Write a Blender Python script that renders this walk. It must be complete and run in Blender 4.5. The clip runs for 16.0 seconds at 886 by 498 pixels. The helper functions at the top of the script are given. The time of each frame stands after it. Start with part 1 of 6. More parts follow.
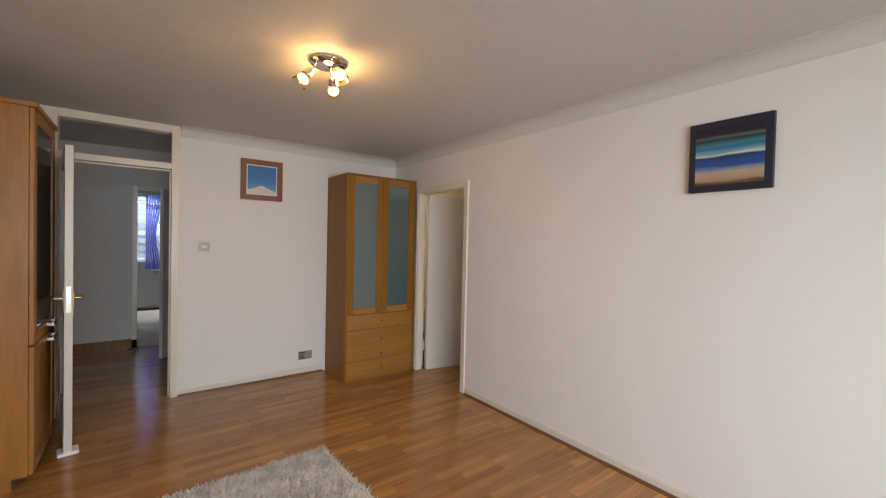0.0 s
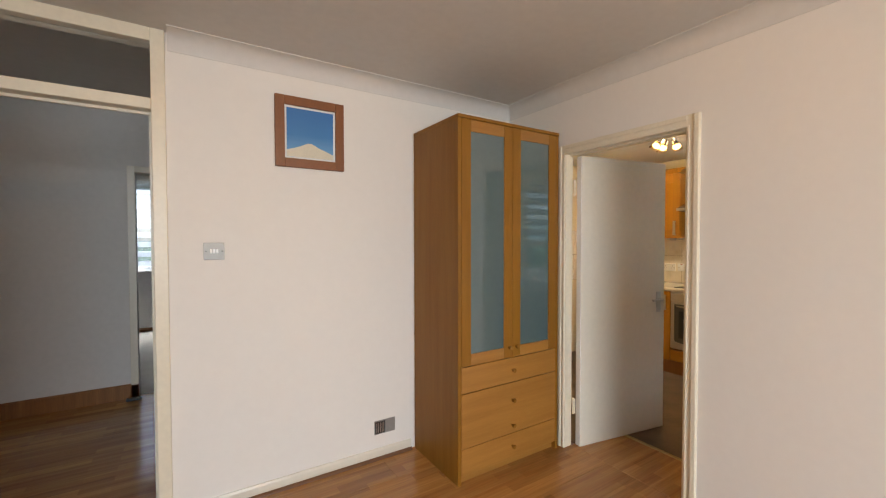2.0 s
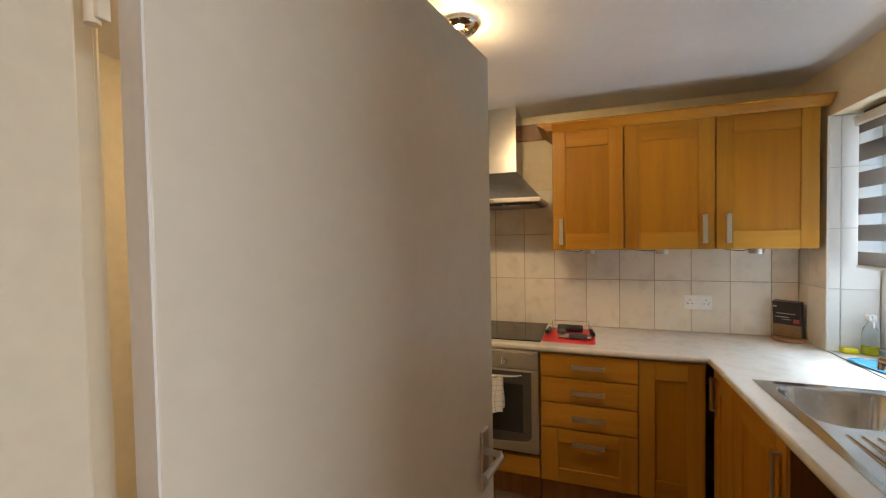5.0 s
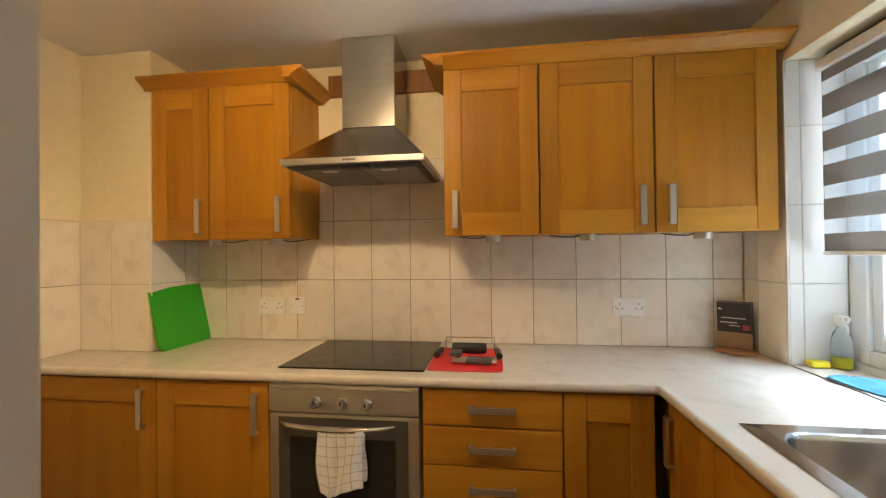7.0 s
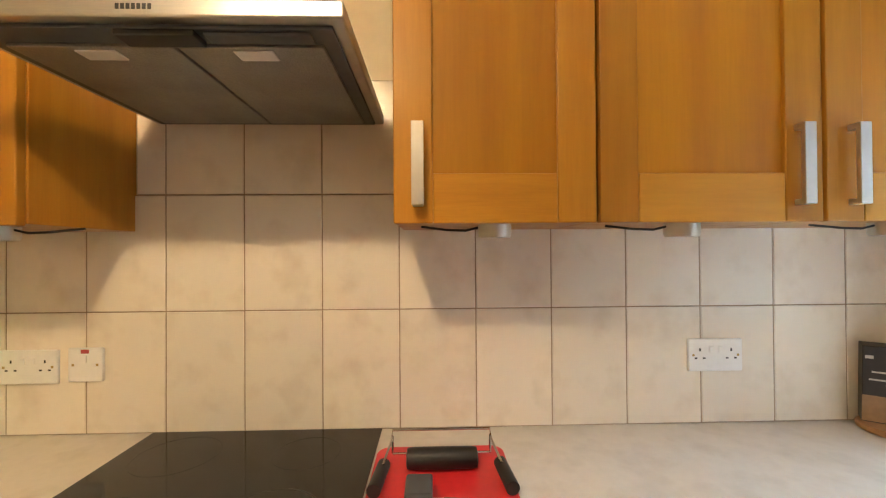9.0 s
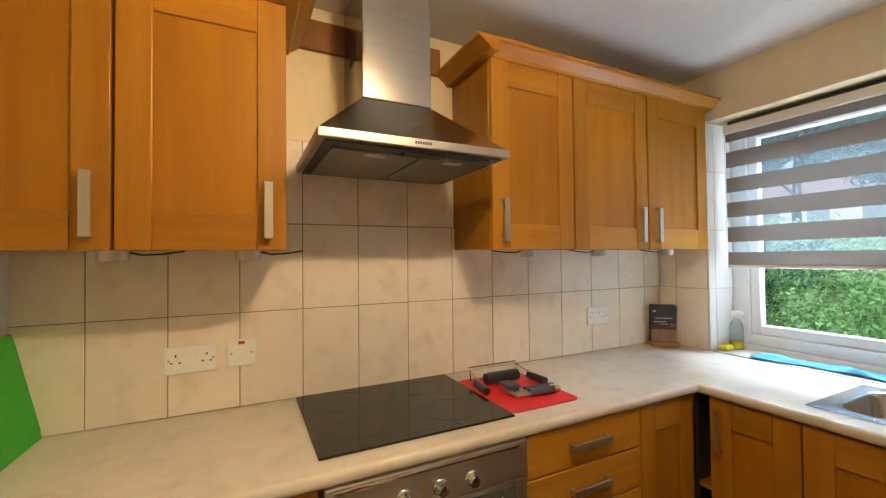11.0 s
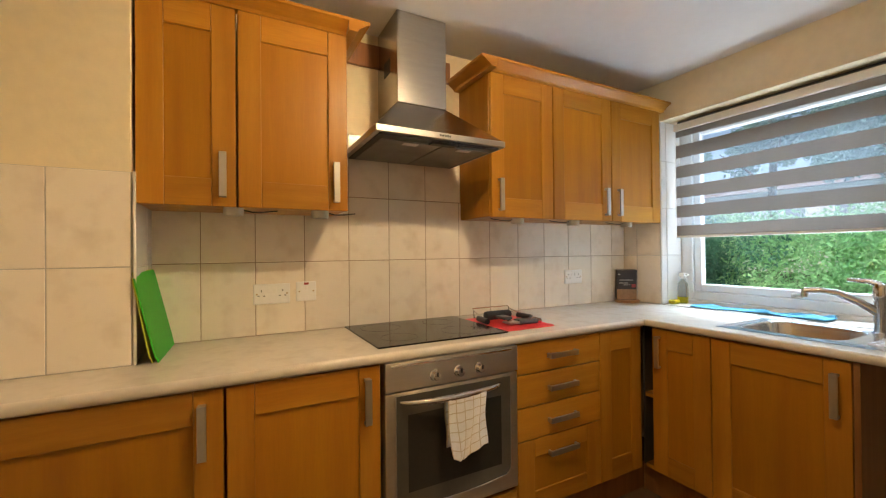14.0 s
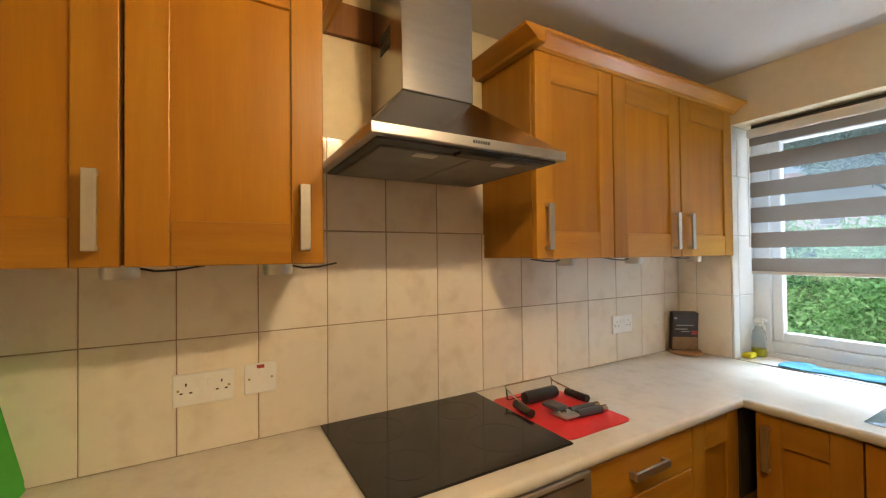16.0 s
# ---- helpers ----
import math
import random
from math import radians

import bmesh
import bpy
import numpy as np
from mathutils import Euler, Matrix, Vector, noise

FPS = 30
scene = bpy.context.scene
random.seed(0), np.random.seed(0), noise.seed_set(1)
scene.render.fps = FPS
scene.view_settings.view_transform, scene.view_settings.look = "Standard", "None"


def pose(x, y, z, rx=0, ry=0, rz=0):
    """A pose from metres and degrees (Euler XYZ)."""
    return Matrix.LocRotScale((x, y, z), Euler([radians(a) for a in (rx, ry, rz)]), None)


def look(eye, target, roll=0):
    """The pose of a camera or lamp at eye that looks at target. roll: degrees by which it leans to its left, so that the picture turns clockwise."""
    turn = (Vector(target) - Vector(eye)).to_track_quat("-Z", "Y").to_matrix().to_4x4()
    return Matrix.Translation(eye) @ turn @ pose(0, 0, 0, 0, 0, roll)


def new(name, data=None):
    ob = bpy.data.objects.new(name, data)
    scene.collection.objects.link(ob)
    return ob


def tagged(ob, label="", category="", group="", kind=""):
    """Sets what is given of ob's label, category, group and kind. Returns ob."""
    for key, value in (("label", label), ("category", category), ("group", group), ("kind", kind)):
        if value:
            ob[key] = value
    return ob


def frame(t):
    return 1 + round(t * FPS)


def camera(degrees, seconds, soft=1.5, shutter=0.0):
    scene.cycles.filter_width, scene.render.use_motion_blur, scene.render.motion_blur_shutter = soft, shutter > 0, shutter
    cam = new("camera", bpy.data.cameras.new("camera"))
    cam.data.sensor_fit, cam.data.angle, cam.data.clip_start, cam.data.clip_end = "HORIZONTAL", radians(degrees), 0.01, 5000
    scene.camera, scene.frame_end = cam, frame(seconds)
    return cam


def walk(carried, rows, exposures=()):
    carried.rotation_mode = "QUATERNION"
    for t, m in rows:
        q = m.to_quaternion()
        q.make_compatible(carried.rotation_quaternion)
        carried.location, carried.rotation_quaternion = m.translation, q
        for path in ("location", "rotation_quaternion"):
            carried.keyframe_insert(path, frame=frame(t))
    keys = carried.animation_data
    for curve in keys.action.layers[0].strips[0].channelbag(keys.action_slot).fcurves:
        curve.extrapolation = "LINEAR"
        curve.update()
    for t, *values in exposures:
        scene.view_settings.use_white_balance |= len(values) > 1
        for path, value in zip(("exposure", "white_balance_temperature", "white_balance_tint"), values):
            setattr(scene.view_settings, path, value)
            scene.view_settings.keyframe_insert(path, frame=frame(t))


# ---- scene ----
cam = camera(95.8, 16.0, 1.2)
PATH = [
    (0, (0.454, 0.387, 1.444), (1.655, 1.986, 1.407), 1.3),
    (0.5, (0.441, 0.8, 1.401), (1.511, 2.489, 1.36), 0.8),
    (1, (0.483, 1.312, 1.369), (1.52, 3.022, 1.326), 0.5),
    (1.5, (0.561, 1.83, 1.382), (1.598, 3.54, 1.33), 0.3),
    (2, (0.796, 2.292, 1.407), (1.869, 3.979, 1.358), -0.1),
    (2.5, (1.085, 2.736, 1.416), (2.245, 4.366, 1.387), -0.6),
    (3, (1.362, 3.071, 1.443), (2.674, 4.58, 1.413), -0.9),
    (3.5, (1.746, 3.341, 1.472), (3.23, 4.681, 1.432), -1.1),
    (4, (2.112, 3.544, 1.484), (3.762, 4.673, 1.435), -1.3),
    (4.5, (2.446, 3.637, 1.489), (4.231, 4.538, 1.433), -0.9),
    (5, (2.752, 3.679, 1.498), (4.634, 4.352, 1.443), -1.0),
    (7.3, (3.695, 3.651, 1.337), (5.679, 3.896, 1.35), -0.4),
    (7.5, (3.782, 3.663, 1.347), (5.768, 3.898, 1.351), -0.2),
    (8, (4.067, 3.688, 1.347), (6.057, 3.888, 1.354), -0.3),
    (8.5, (4.364, 3.684, 1.376), (6.361, 3.8, 1.394), -0.3),
    (9, (4.488, 3.793, 1.359), (6.487, 3.739, 1.376), -0.4),
    (9.2, (4.507, 3.89, 1.369), (6.5, 3.731, 1.402), -0.5),
    (11.3, (3.917, 4.756, 1.39), (5.682, 3.815, 1.422), -0.6),
    (11.5, (3.841, 4.811, 1.382), (5.592, 3.844, 1.41), -0.6),
    (12, (3.714, 4.902, 1.346), (5.447, 3.904, 1.367), -0.5),
    (12.5, (3.649, 4.974, 1.292), (5.385, 3.983, 1.314), -0.6),
    (13, (3.611, 5.008, 1.27), (5.364, 4.045, 1.288), -0.5),
    (13.5, (3.604, 5.017, 1.265), (5.368, 4.076, 1.282), -0.5),
    (14, (3.662, 4.966, 1.249), (5.431, 4.034, 1.263), -0.6),
    (14.5, (3.759, 4.908, 1.273), (5.526, 3.971, 1.282), -0.5),
    (15, (3.97, 4.839, 1.302), (5.73, 3.889, 1.307), -0.4),
    (15.5, (4.143, 4.805, 1.362), (5.892, 3.833, 1.384), -0.6),
    (16, (4.25, 4.79, 1.432), (5.987, 3.798, 1.461), -0.6),
]
walk(cam, [(t, look(eye, target, roll)) for t, eye, target, roll in PATH], [(0, -0.58, 6150, 10), (0.6, -0.38, 6100, 9), (1.4, -0.03, 6250, 9), (2.4, -0.04, 6400, 9), (3.4, -0.02, 6500, 10), (4.4, 0.26, 6450, 10), (5, -0.25, 6400, 10), (7.5, 0.05, 6600, 10), (8.3, 0.2, 6700, 10), (9.0, 0.38, 6250, 10), (11.3, 0.08, 6350, 10), (13.5, 0.13, 6350, 10), (16, -0.02, 6550, 10)])

# ---- sizes of the place ----
LX0, LX1, LY0, LY1, LH = -1.6, 2.918, -1.5, 4.66, 2.408      # living room
KX0, KX1, KY0, KY1, KH = 3.035, 5.545, 2.545, 5.62, 2.31      # kitchen
DY0, DY1, DH = 3.345, 4.102, 1.968                            # kitchen doorway
HX0, HX1, HDH = -0.074, 0.655, 2.025                          # hall doorway
WX0, WX1, WZ0, WZ1 = 4.15, 5.270, 0.885, 2.066               # kitchen window opening
TOP = 0.9                                                    # worktop height

# ---- world, sun, lamps ----
world = bpy.data.worlds.new("world")
scene.world = world
world.use_nodes = True
wn = world.node_tree.nodes
sky = wn.new("ShaderNodeTexSky")
sky.sky_type = "NISHITA"
sky.sun_disc = False
sky.sun_elevation, sky.sun_rotation = radians(61), radians(18)
sky.air_density, sky.dust_density, sky.ozone_density = 1.0, 1.5, 1.0
wn["Background"].inputs["Strength"].default_value = 0.15
world.node_tree.links.new(sky.outputs["Color"], wn["Background"].inputs["Color"])


def lamp(name, kind, m, energy, colour, **settings):
    data = bpy.data.lights.new(name, kind)
    data.energy, data.color = energy, colour
    if kind == "AREA":
        data.shape, data.size, data.size_y = "RECTANGLE", settings["size"], settings["size_y"]
        data.spread = radians(settings.get("spread", 180))
    if kind == "POINT":
        data.shadow_soft_size = settings["radius"]
    if kind == "SPOT":
        data.shadow_soft_size, data.spot_size, data.spot_blend = settings["radius"], radians(settings["cone"]), 0.35
    if kind == "SUN":
        data.angle = radians(settings["angle"])
    ob = new(name, data)
    ob.matrix_world = m
    return ob


lamp("sun", "SUN", look((5, 15.5, 30), (0, 0, 0)), 5.0, (1.0, 0.96, 0.90), angle=6)
# daylight in the living room's own window, behind the start of the walk
lamp("window_daylight", "AREA", look((0.7, LY0 - 0.02, 1.5), (1.7, 2, -0.1)), 112, (0.88, 0.94, 1.0), size=2.6, size_y=1.4, spread=125)
# daylight from the bright sky above the trees, high outside the kitchen window
lamp("kitchen_daylight", "AREA", look((5.0, -0.9, 4.7), (4.5, 3.6, 1.0)), 400, (0.66, 0.84, 1.0), size=4.5, size_y=1.5, spread=100)
lamp("bedroom_daylight", "AREA", look((0.7, 10.05, 2.75), (0.7, 8.6, 0.6)), 900, (0.85, 0.92, 1.0), size=1.6, size_y=0.8)
# unseen fill lamp added outside, below the kitchen window, to brighten the ceiling
lamp("low_window_fill", "AREA", look((4.73, 2.0, 0.66), (4.73, 3.6, 2.3)), 34, (0.84, 0.92, 1.0), size=1.2, size_y=0.45)
WARM = (1.0, 0.72, 0.39)


# ---- materials ----
def material(name, base, rough=0.5, metal=0.0, vary=0.12, scale=3.0, fine=60.0, bump=0.05, second=None, stretch=(1, 1, 1), spec=0.5, coat=0.0, rnd=0.0, bump_scale=None, patch=(0.35, 0.7), detail=5.0):
    """A principled surface: broad blotches towards a second colour, fine grain, and a fine bump, all in metres of the world."""
    m = bpy.data.materials.new(name)
    m.use_nodes = True
    n, l = m.node_tree.nodes, m.node_tree.links
    p = n["Principled BSDF"]
    p.inputs["Roughness"].default_value, p.inputs["Metallic"].default_value = rough, metal
    p.inputs["Specular IOR Level"].default_value = spec
    p.inputs["Coat Weight"].default_value = coat
    p.inputs["Coat Roughness"].default_value = 0.12
    geo = n.new("ShaderNodeNewGeometry")
    info = n.new("ShaderNodeObjectInfo")
    mul = n.new("ShaderNodeMath"); mul.operation = "MULTIPLY"; mul.inputs[1].default_value = 37.0
    l.new(info.outputs["Random"], mul.inputs[0])
    add = n.new("ShaderNodeVectorMath"); add.operation = "ADD"
    l.new(geo.outputs["Position"], add.inputs[0])
    if rnd:
        l.new(mul.outputs[0], add.inputs[1])
    mp = n.new("ShaderNodeMapping")
    mp.inputs["Scale"].default_value = stretch
    l.new(add.outputs[0], mp.inputs["Vector"])
    big = n.new("ShaderNodeTexNoise"); big.inputs["Scale"].default_value = scale; big.inputs["Detail"].default_value = detail
    small = n.new("ShaderNodeTexNoise"); small.inputs["Scale"].default_value = fine; small.inputs["Detail"].default_value = 3
    l.new(mp.outputs[0], big.inputs["Vector"]); l.new(mp.outputs[0], small.inputs["Vector"])
    ramp = n.new("ShaderNodeMapRange")
    ramp.inputs["From Min"].default_value, ramp.inputs["From Max"].default_value = patch
    l.new(big.outputs["Fac"], ramp.inputs["Value"])
    mix = n.new("ShaderNodeMix"); mix.data_type = "RGBA"
    mix.inputs["A"].default_value = (*base, 1)
    mix.inputs["B"].default_value = (*(second or [c * (1 - vary) for c in base]), 1)
    l.new(ramp.outputs["Result"], mix.inputs["Factor"])
    grain = n.new("ShaderNodeMapRange")
    grain.inputs["From Min"].default_value, grain.inputs["From Max"].default_value = 0.3, 0.7
    grain.inputs["To Min"].default_value, grain.inputs["To Max"].default_value = 1 - vary, 1 + vary * 0.5
    l.new(small.outputs["Fac"], grain.inputs["Value"])
    last = grain.outputs["Result"]
    if rnd:
        rr = n.new("ShaderNodeMapRange")
        rr.inputs["To Min"].default_value, rr.inputs["To Max"].default_value = 1 - rnd, 1 + rnd
        l.new(info.outputs["Random"], rr.inputs["Value"])
        k = n.new("ShaderNodeMath"); k.operation = "MULTIPLY"
        l.new(last, k.inputs[0]); l.new(rr.outputs["Result"], k.inputs[1])
        last = k.outputs[0]
    tint = n.new("ShaderNodeVectorMath"); tint.operation = "SCALE"
    l.new(mix.outputs["Result"], tint.inputs[0]); l.new(last, tint.inputs["Scale"])
    l.new(tint.outputs[0], p.inputs["Base Color"])
    if bump:
        b = n.new("ShaderNodeBump"); b.inputs["Strength"].default_value = bump; b.inputs["Distance"].default_value = 0.003
        src = small
        if bump_scale:
            src = n.new("ShaderNodeTexNoise"); src.inputs["Scale"].default_value = bump_scale; src.inputs["Detail"].default_value = 4
            l.new(geo.outputs["Position"], src.inputs["Vector"])
        l.new(src.outputs["Fac"], b.inputs["Height"]); l.new(b.outputs["Normal"], p.inputs["Normal"])
        rm = n.new("ShaderNodeMapRange")
        rm.inputs["To Min"].default_value, rm.inputs["To Max"].default_value = max(0.0, rough - 0.06), min(1.0, rough + 0.08)
        l.new(big.outputs["Fac"], rm.inputs["Value"]); l.new(rm.outputs["Result"], p.inputs["Roughness"])
    return m


def glowing(name, colour, strength):
    m = bpy.data.materials.new(name)
    m.use_nodes = True
    p = m.node_tree.nodes["Principled BSDF"]
    p.inputs["Base Color"].default_value = (*colour, 1)
    p.inputs["Emission Color"].default_value = (*colour, 1)
    p.inputs["Emission Strength"].default_value = strength
    return m


def glassy(name, tint=(1, 1, 1), rough=0.0):
    m = bpy.data.materials.new(name)
    m.use_nodes = True
    p = m.node_tree.nodes["Principled BSDF"]
    p.inputs["Base Color"].default_value = (*tint, 1)
    p.inputs["Roughness"].default_value = rough
    p.inputs["Transmission Weight"].default_value = 1.0
    p.inputs["IOR"].default_value = 1.3
    return m


def sheer(name, tint, clear, rough=0.9):
    """A thin woven cloth that lets part of the light through."""
    m = bpy.data.materials.new(name)
    m.use_nodes = True
    n, l = m.node_tree.nodes, m.node_tree.links
    for x in list(n):
        n.remove(x)
    out = n.new("ShaderNodeOutputMaterial")
    d, t, tr = n.new("ShaderNodeBsdfDiffuse"), n.new("ShaderNodeBsdfTranslucent"), n.new("ShaderNodeBsdfTransparent")
    noise_tex = n.new("ShaderNodeTexNoise"); noise_tex.inputs["Scale"].default_value = 40
    ramp = n.new("ShaderNodeMapRange"); ramp.inputs["To Min"].default_value, ramp.inputs["To Max"].default_value = 0.85, 1.1
    l.new(noise_tex.outputs["Fac"], ramp.inputs["Value"])
    sc = n.new("ShaderNodeVectorMath"); sc.operation = "SCALE"; sc.inputs[0].default_value = tint
    l.new(ramp.outputs["Result"], sc.inputs["Scale"])
    l.new(sc.outputs[0], d.inputs["Color"]); l.new(sc.outputs[0], t.inputs["Color"])
    a, b = n.new("ShaderNodeMixShader"), n.new("ShaderNodeMixShader")
    a.inputs[0].default_value, b.inputs[0].default_value = 0.5, clear
    l.new(d.outputs[0], a.inputs[1]); l.new(t.outputs[0], a.inputs[2])
    l.new(a.outputs[0], b.inputs[1]); l.new(tr.outputs[0], b.inputs[2]); l.new(b.outputs[0], out.inputs[0])
    return m


def leafy(name, base, second, scale):
    """A thin leaf: two greens in patches, part of the light passing through."""
    m = bpy.data.materials.new(name)
    m.use_nodes = True
    n, l = m.node_tree.nodes, m.node_tree.links
    n.remove(n["Principled BSDF"])
    geo = n.new("ShaderNodeNewGeometry")
    big, small = n.new("ShaderNodeTexNoise"), n.new("ShaderNodeMapRange")
    big.inputs["Scale"].default_value, big.inputs["Detail"].default_value = scale, 5
    l.new(geo.outputs["Position"], big.inputs["Vector"])
    ramp = n.new("ShaderNodeMapRange")
    ramp.inputs["From Min"].default_value, ramp.inputs["From Max"].default_value = 0.35, 0.65
    l.new(big.outputs["Fac"], ramp.inputs["Value"])
    mix = n.new("ShaderNodeMix"); mix.data_type = "RGBA"
    mix.inputs["A"].default_value, mix.inputs["B"].default_value = (*base, 1), (*second, 1)
    l.new(ramp.outputs["Result"], mix.inputs["Factor"])
    small.inputs["To Min"].default_value, small.inputs["To Max"].default_value = 0.8, 1.2
    l.new(geo.outputs["Random Per Island"], small.inputs["Value"])
    tint = n.new("ShaderNodeVectorMath"); tint.operation = "SCALE"
    l.new(mix.outputs["Result"], tint.inputs[0]); l.new(small.outputs["Result"], tint.inputs["Scale"])
    d, t, both = n.new("ShaderNodeBsdfDiffuse"), n.new("ShaderNodeBsdfTranslucent"), n.new("ShaderNodeMixShader")
    both.inputs[0].default_value = 0.45
    l.new(tint.outputs[0], d.inputs["Color"]); l.new(tint.outputs[0], t.inputs["Color"])
    l.new(d.outputs[0], both.inputs[1]); l.new(t.outputs[0], both.inputs[2])
    l.new(both.outputs[0], n["Material Output"].inputs[0])
    return m


def check_cloth(name):
    """White cotton with a grid of fine tan lines."""
    m = material(name, (0.87, 0.86, 0.84), 0.95, fine=400, scale=20, bump=0.4, vary=0.08)
    n, l = m.node_tree.nodes, m.node_tree.links
    p = n["Principled BSDF"]
    old = p.inputs["Base Color"].links[0].from_socket
    geo = n.new("ShaderNodeTexCoord")
    sep = n.new("ShaderNodeSeparateXYZ"); l.new(geo.outputs["UV"], sep.inputs[0])
    vals = []
    for ax, w in (("X", 0.042), ("Y", 0.042)):
        d = n.new("ShaderNodeMath"); d.operation = "DIVIDE"; d.inputs[1].default_value = w; l.new(sep.outputs[ax], d.inputs[0])
        f = n.new("ShaderNodeMath"); f.operation = "FRACT"; l.new(d.outputs[0], f.inputs[0])
        c = n.new("ShaderNodeMath"); c.operation = "LESS_THAN"; c.inputs[1].default_value = 0.10; l.new(f.outputs[0], c.inputs[0])
        vals.append(c)
    mx = n.new("ShaderNodeMath"); mx.operation = "MAXIMUM"
    l.new(vals[0].outputs[0], mx.inputs[0]); l.new(vals[1].outputs[0], mx.inputs[1])
    mix = n.new("ShaderNodeMix"); mix.data_type = "RGBA"; mix.inputs["B"].default_value = (0.60, 0.52, 0.39, 1)
    l.new(old, mix.inputs["A"]); l.new(mx.outputs[0], mix.inputs["Factor"]); l.new(mix.outputs["Result"], p.inputs["Base Color"])
    return m


def strip_wood(name):
    """Three-strip laminate: narrow staggered strips along x, each of its own tone, with fine grain."""
    m = material(name, (0.44, 0.215, 0.066), 0.16, vary=0.16, scale=2.5, fine=14, bump=0.03, stretch=(0.35, 9, 1), second=(0.34, 0.150, 0.042), rnd=0.10, bump_scale=300)
    n, l = m.node_tree.nodes, m.node_tree.links
    p = n["Principled BSDF"]
    old = p.inputs["Base Color"].links[0].from_socket
    geo = n.new("ShaderNodeNewGeometry")
    br = n.new("ShaderNodeTexBrick")
    br.inputs["Scale"].default_value = 1.0
    br.inputs["Brick Width"].default_value, br.inputs["Row Height"].default_value = 0.41, 0.0635
    br.inputs["Mortar Size"].default_value = 0.0
    br.offset, br.offset_frequency, br.squash = 0.37, 2, 1.0
    br.inputs["Color1"].default_value, br.inputs["Color2"].default_value = (0.78, 0.76, 0.74, 1), (1.18, 1.18, 1.12, 1)
    l.new(geo.outputs["Position"], br.inputs["Vector"])
    mul = n.new("ShaderNodeVectorMath"); mul.operation = "MULTIPLY"
    l.new(old, mul.inputs[0]); l.new(br.outputs["Color"], mul.inputs[1]); l.new(mul.outputs[0], p.inputs["Base Color"])
    return m


M_WALL = material("white_wall_paint", (0.80, 0.765, 0.71), 0.75, vary=0.012, scale=0.8, fine=25, bump=0.012, bump_scale=60, spec=0.3)
M_CREAM = material("cream_wall_paint", (0.84, 0.735, 0.52), 0.7, vary=0.04, scale=0.9, fine=25, bump=0.12, bump_scale=90, spec=0.3)
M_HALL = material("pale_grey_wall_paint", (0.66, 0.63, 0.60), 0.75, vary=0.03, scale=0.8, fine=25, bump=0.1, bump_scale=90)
M_CEIL = material("ceiling_paint", (0.68, 0.66, 0.62), 0.7, vary=0.03, scale=0.7, fine=20, bump=0.06, bump_scale=70, spec=0.3)
M_KCEIL = material("silk_ceiling_paint", (0.80, 0.80, 0.80), 0.38, vary=0.02, scale=0.7, fine=20, bump=0.04, bump_scale=40)
M_GLOSS = material("cream_gloss_paint", (0.78, 0.71, 0.56), 0.35, vary=0.04, scale=3, fine=40, bump=0.05, bump_scale=60)
M_DOOR = material("white_satin_door_paint", (0.73, 0.675, 0.565), 0.345, vary=0.03, scale=0.8, fine=30, patch=(0.1, 0.9), detail=1.0, bump=0.03, bump_scale=25)
M_BEECH = material("beech_veneer", (0.455, 0.208, 0.020), 0.34, spec=0.32, vary=0.045, scale=2.2, fine=22, bump=0.03, stretch=(9, 9, 0.6), second=(0.385, 0.156, 0.012), rnd=0.12, bump_scale=250)
M_BEECH_H = material("beech_veneer_level_grain", (0.455, 0.208, 0.020), 0.34, spec=0.32, vary=0.06, scale=2.2, fine=22, bump=0.03, stretch=(0.8, 0.8, 11), second=(0.37, 0.148, 0.011), rnd=0.13, bump_scale=250)
M_CAB = material("brown_beech_veneer", (0.275, 0.120, 0.012), 0.45, vary=0.07, scale=2.2, fine=22, bump=0.03, stretch=(9, 9, 0.6), second=(0.235, 0.099, 0.009), rnd=0.06, bump_scale=250, spec=0.3)
M_CAB_H = material("brown_beech_level_grain", (0.37, 0.170, 0.034), 0.38, vary=0.07, scale=2.2, fine=22, bump=0.03, stretch=(0.8, 0.8, 11), second=(0.30, 0.130, 0.024), rnd=0.06, bump_scale=250)
M_BEECH_P = material("beech_veneer_panel", (0.43, 0.188, 0.010), 0.36, spec=0.32, vary=0.05, scale=2.0, fine=20, bump=0.03, stretch=(8, 8, 0.5), second=(0.37, 0.145, 0.010), rnd=0.10, bump_scale=250)
# lighter copy of the beech, with light on the low rails put into its colour
M_BEECH_LIT = material("beech_veneer_lit_rail", (0.53, 0.265, 0.030), 0.34, spec=0.32, vary=0.05, scale=2.2, fine=20, bump=0.03, stretch=(0.8, 0.8, 9), second=(0.46, 0.21, 0.026), rnd=0.05, bump_scale=250)
M_CUP = material("figured_cherry_veneer", (0.37, 0.160, 0.024), 0.40, vary=0.10, scale=3.0, fine=9, bump=0.03, stretch=(7, 7, 0.8), second=(0.29, 0.118, 0.016), bump_scale=250)
M_DIM = material("dim_obscured_glass", (0.05, 0.048, 0.045), 0.17, vary=0.1, scale=6, fine=60, bump=0.03)
M_SINK = material("bright_pressed_steel", (0.66, 0.67, 0.68), 0.17, metal=1.0, vary=0.05, scale=5, fine=60, bump=0.02)
M_BOUNCE = material("pale_bounce_slab", (0.66, 0.65, 0.63), 0.85, vary=0.12, scale=2, fine=40, bump=0.3)
M_OAK = material("dark_oak_veneer", (0.30, 0.125, 0.035), 0.4, vary=0.14, scale=2.0, fine=18, bump=0.04, stretch=(10, 10, 0.5), second=(0.20, 0.08, 0.02), rnd=0.06)
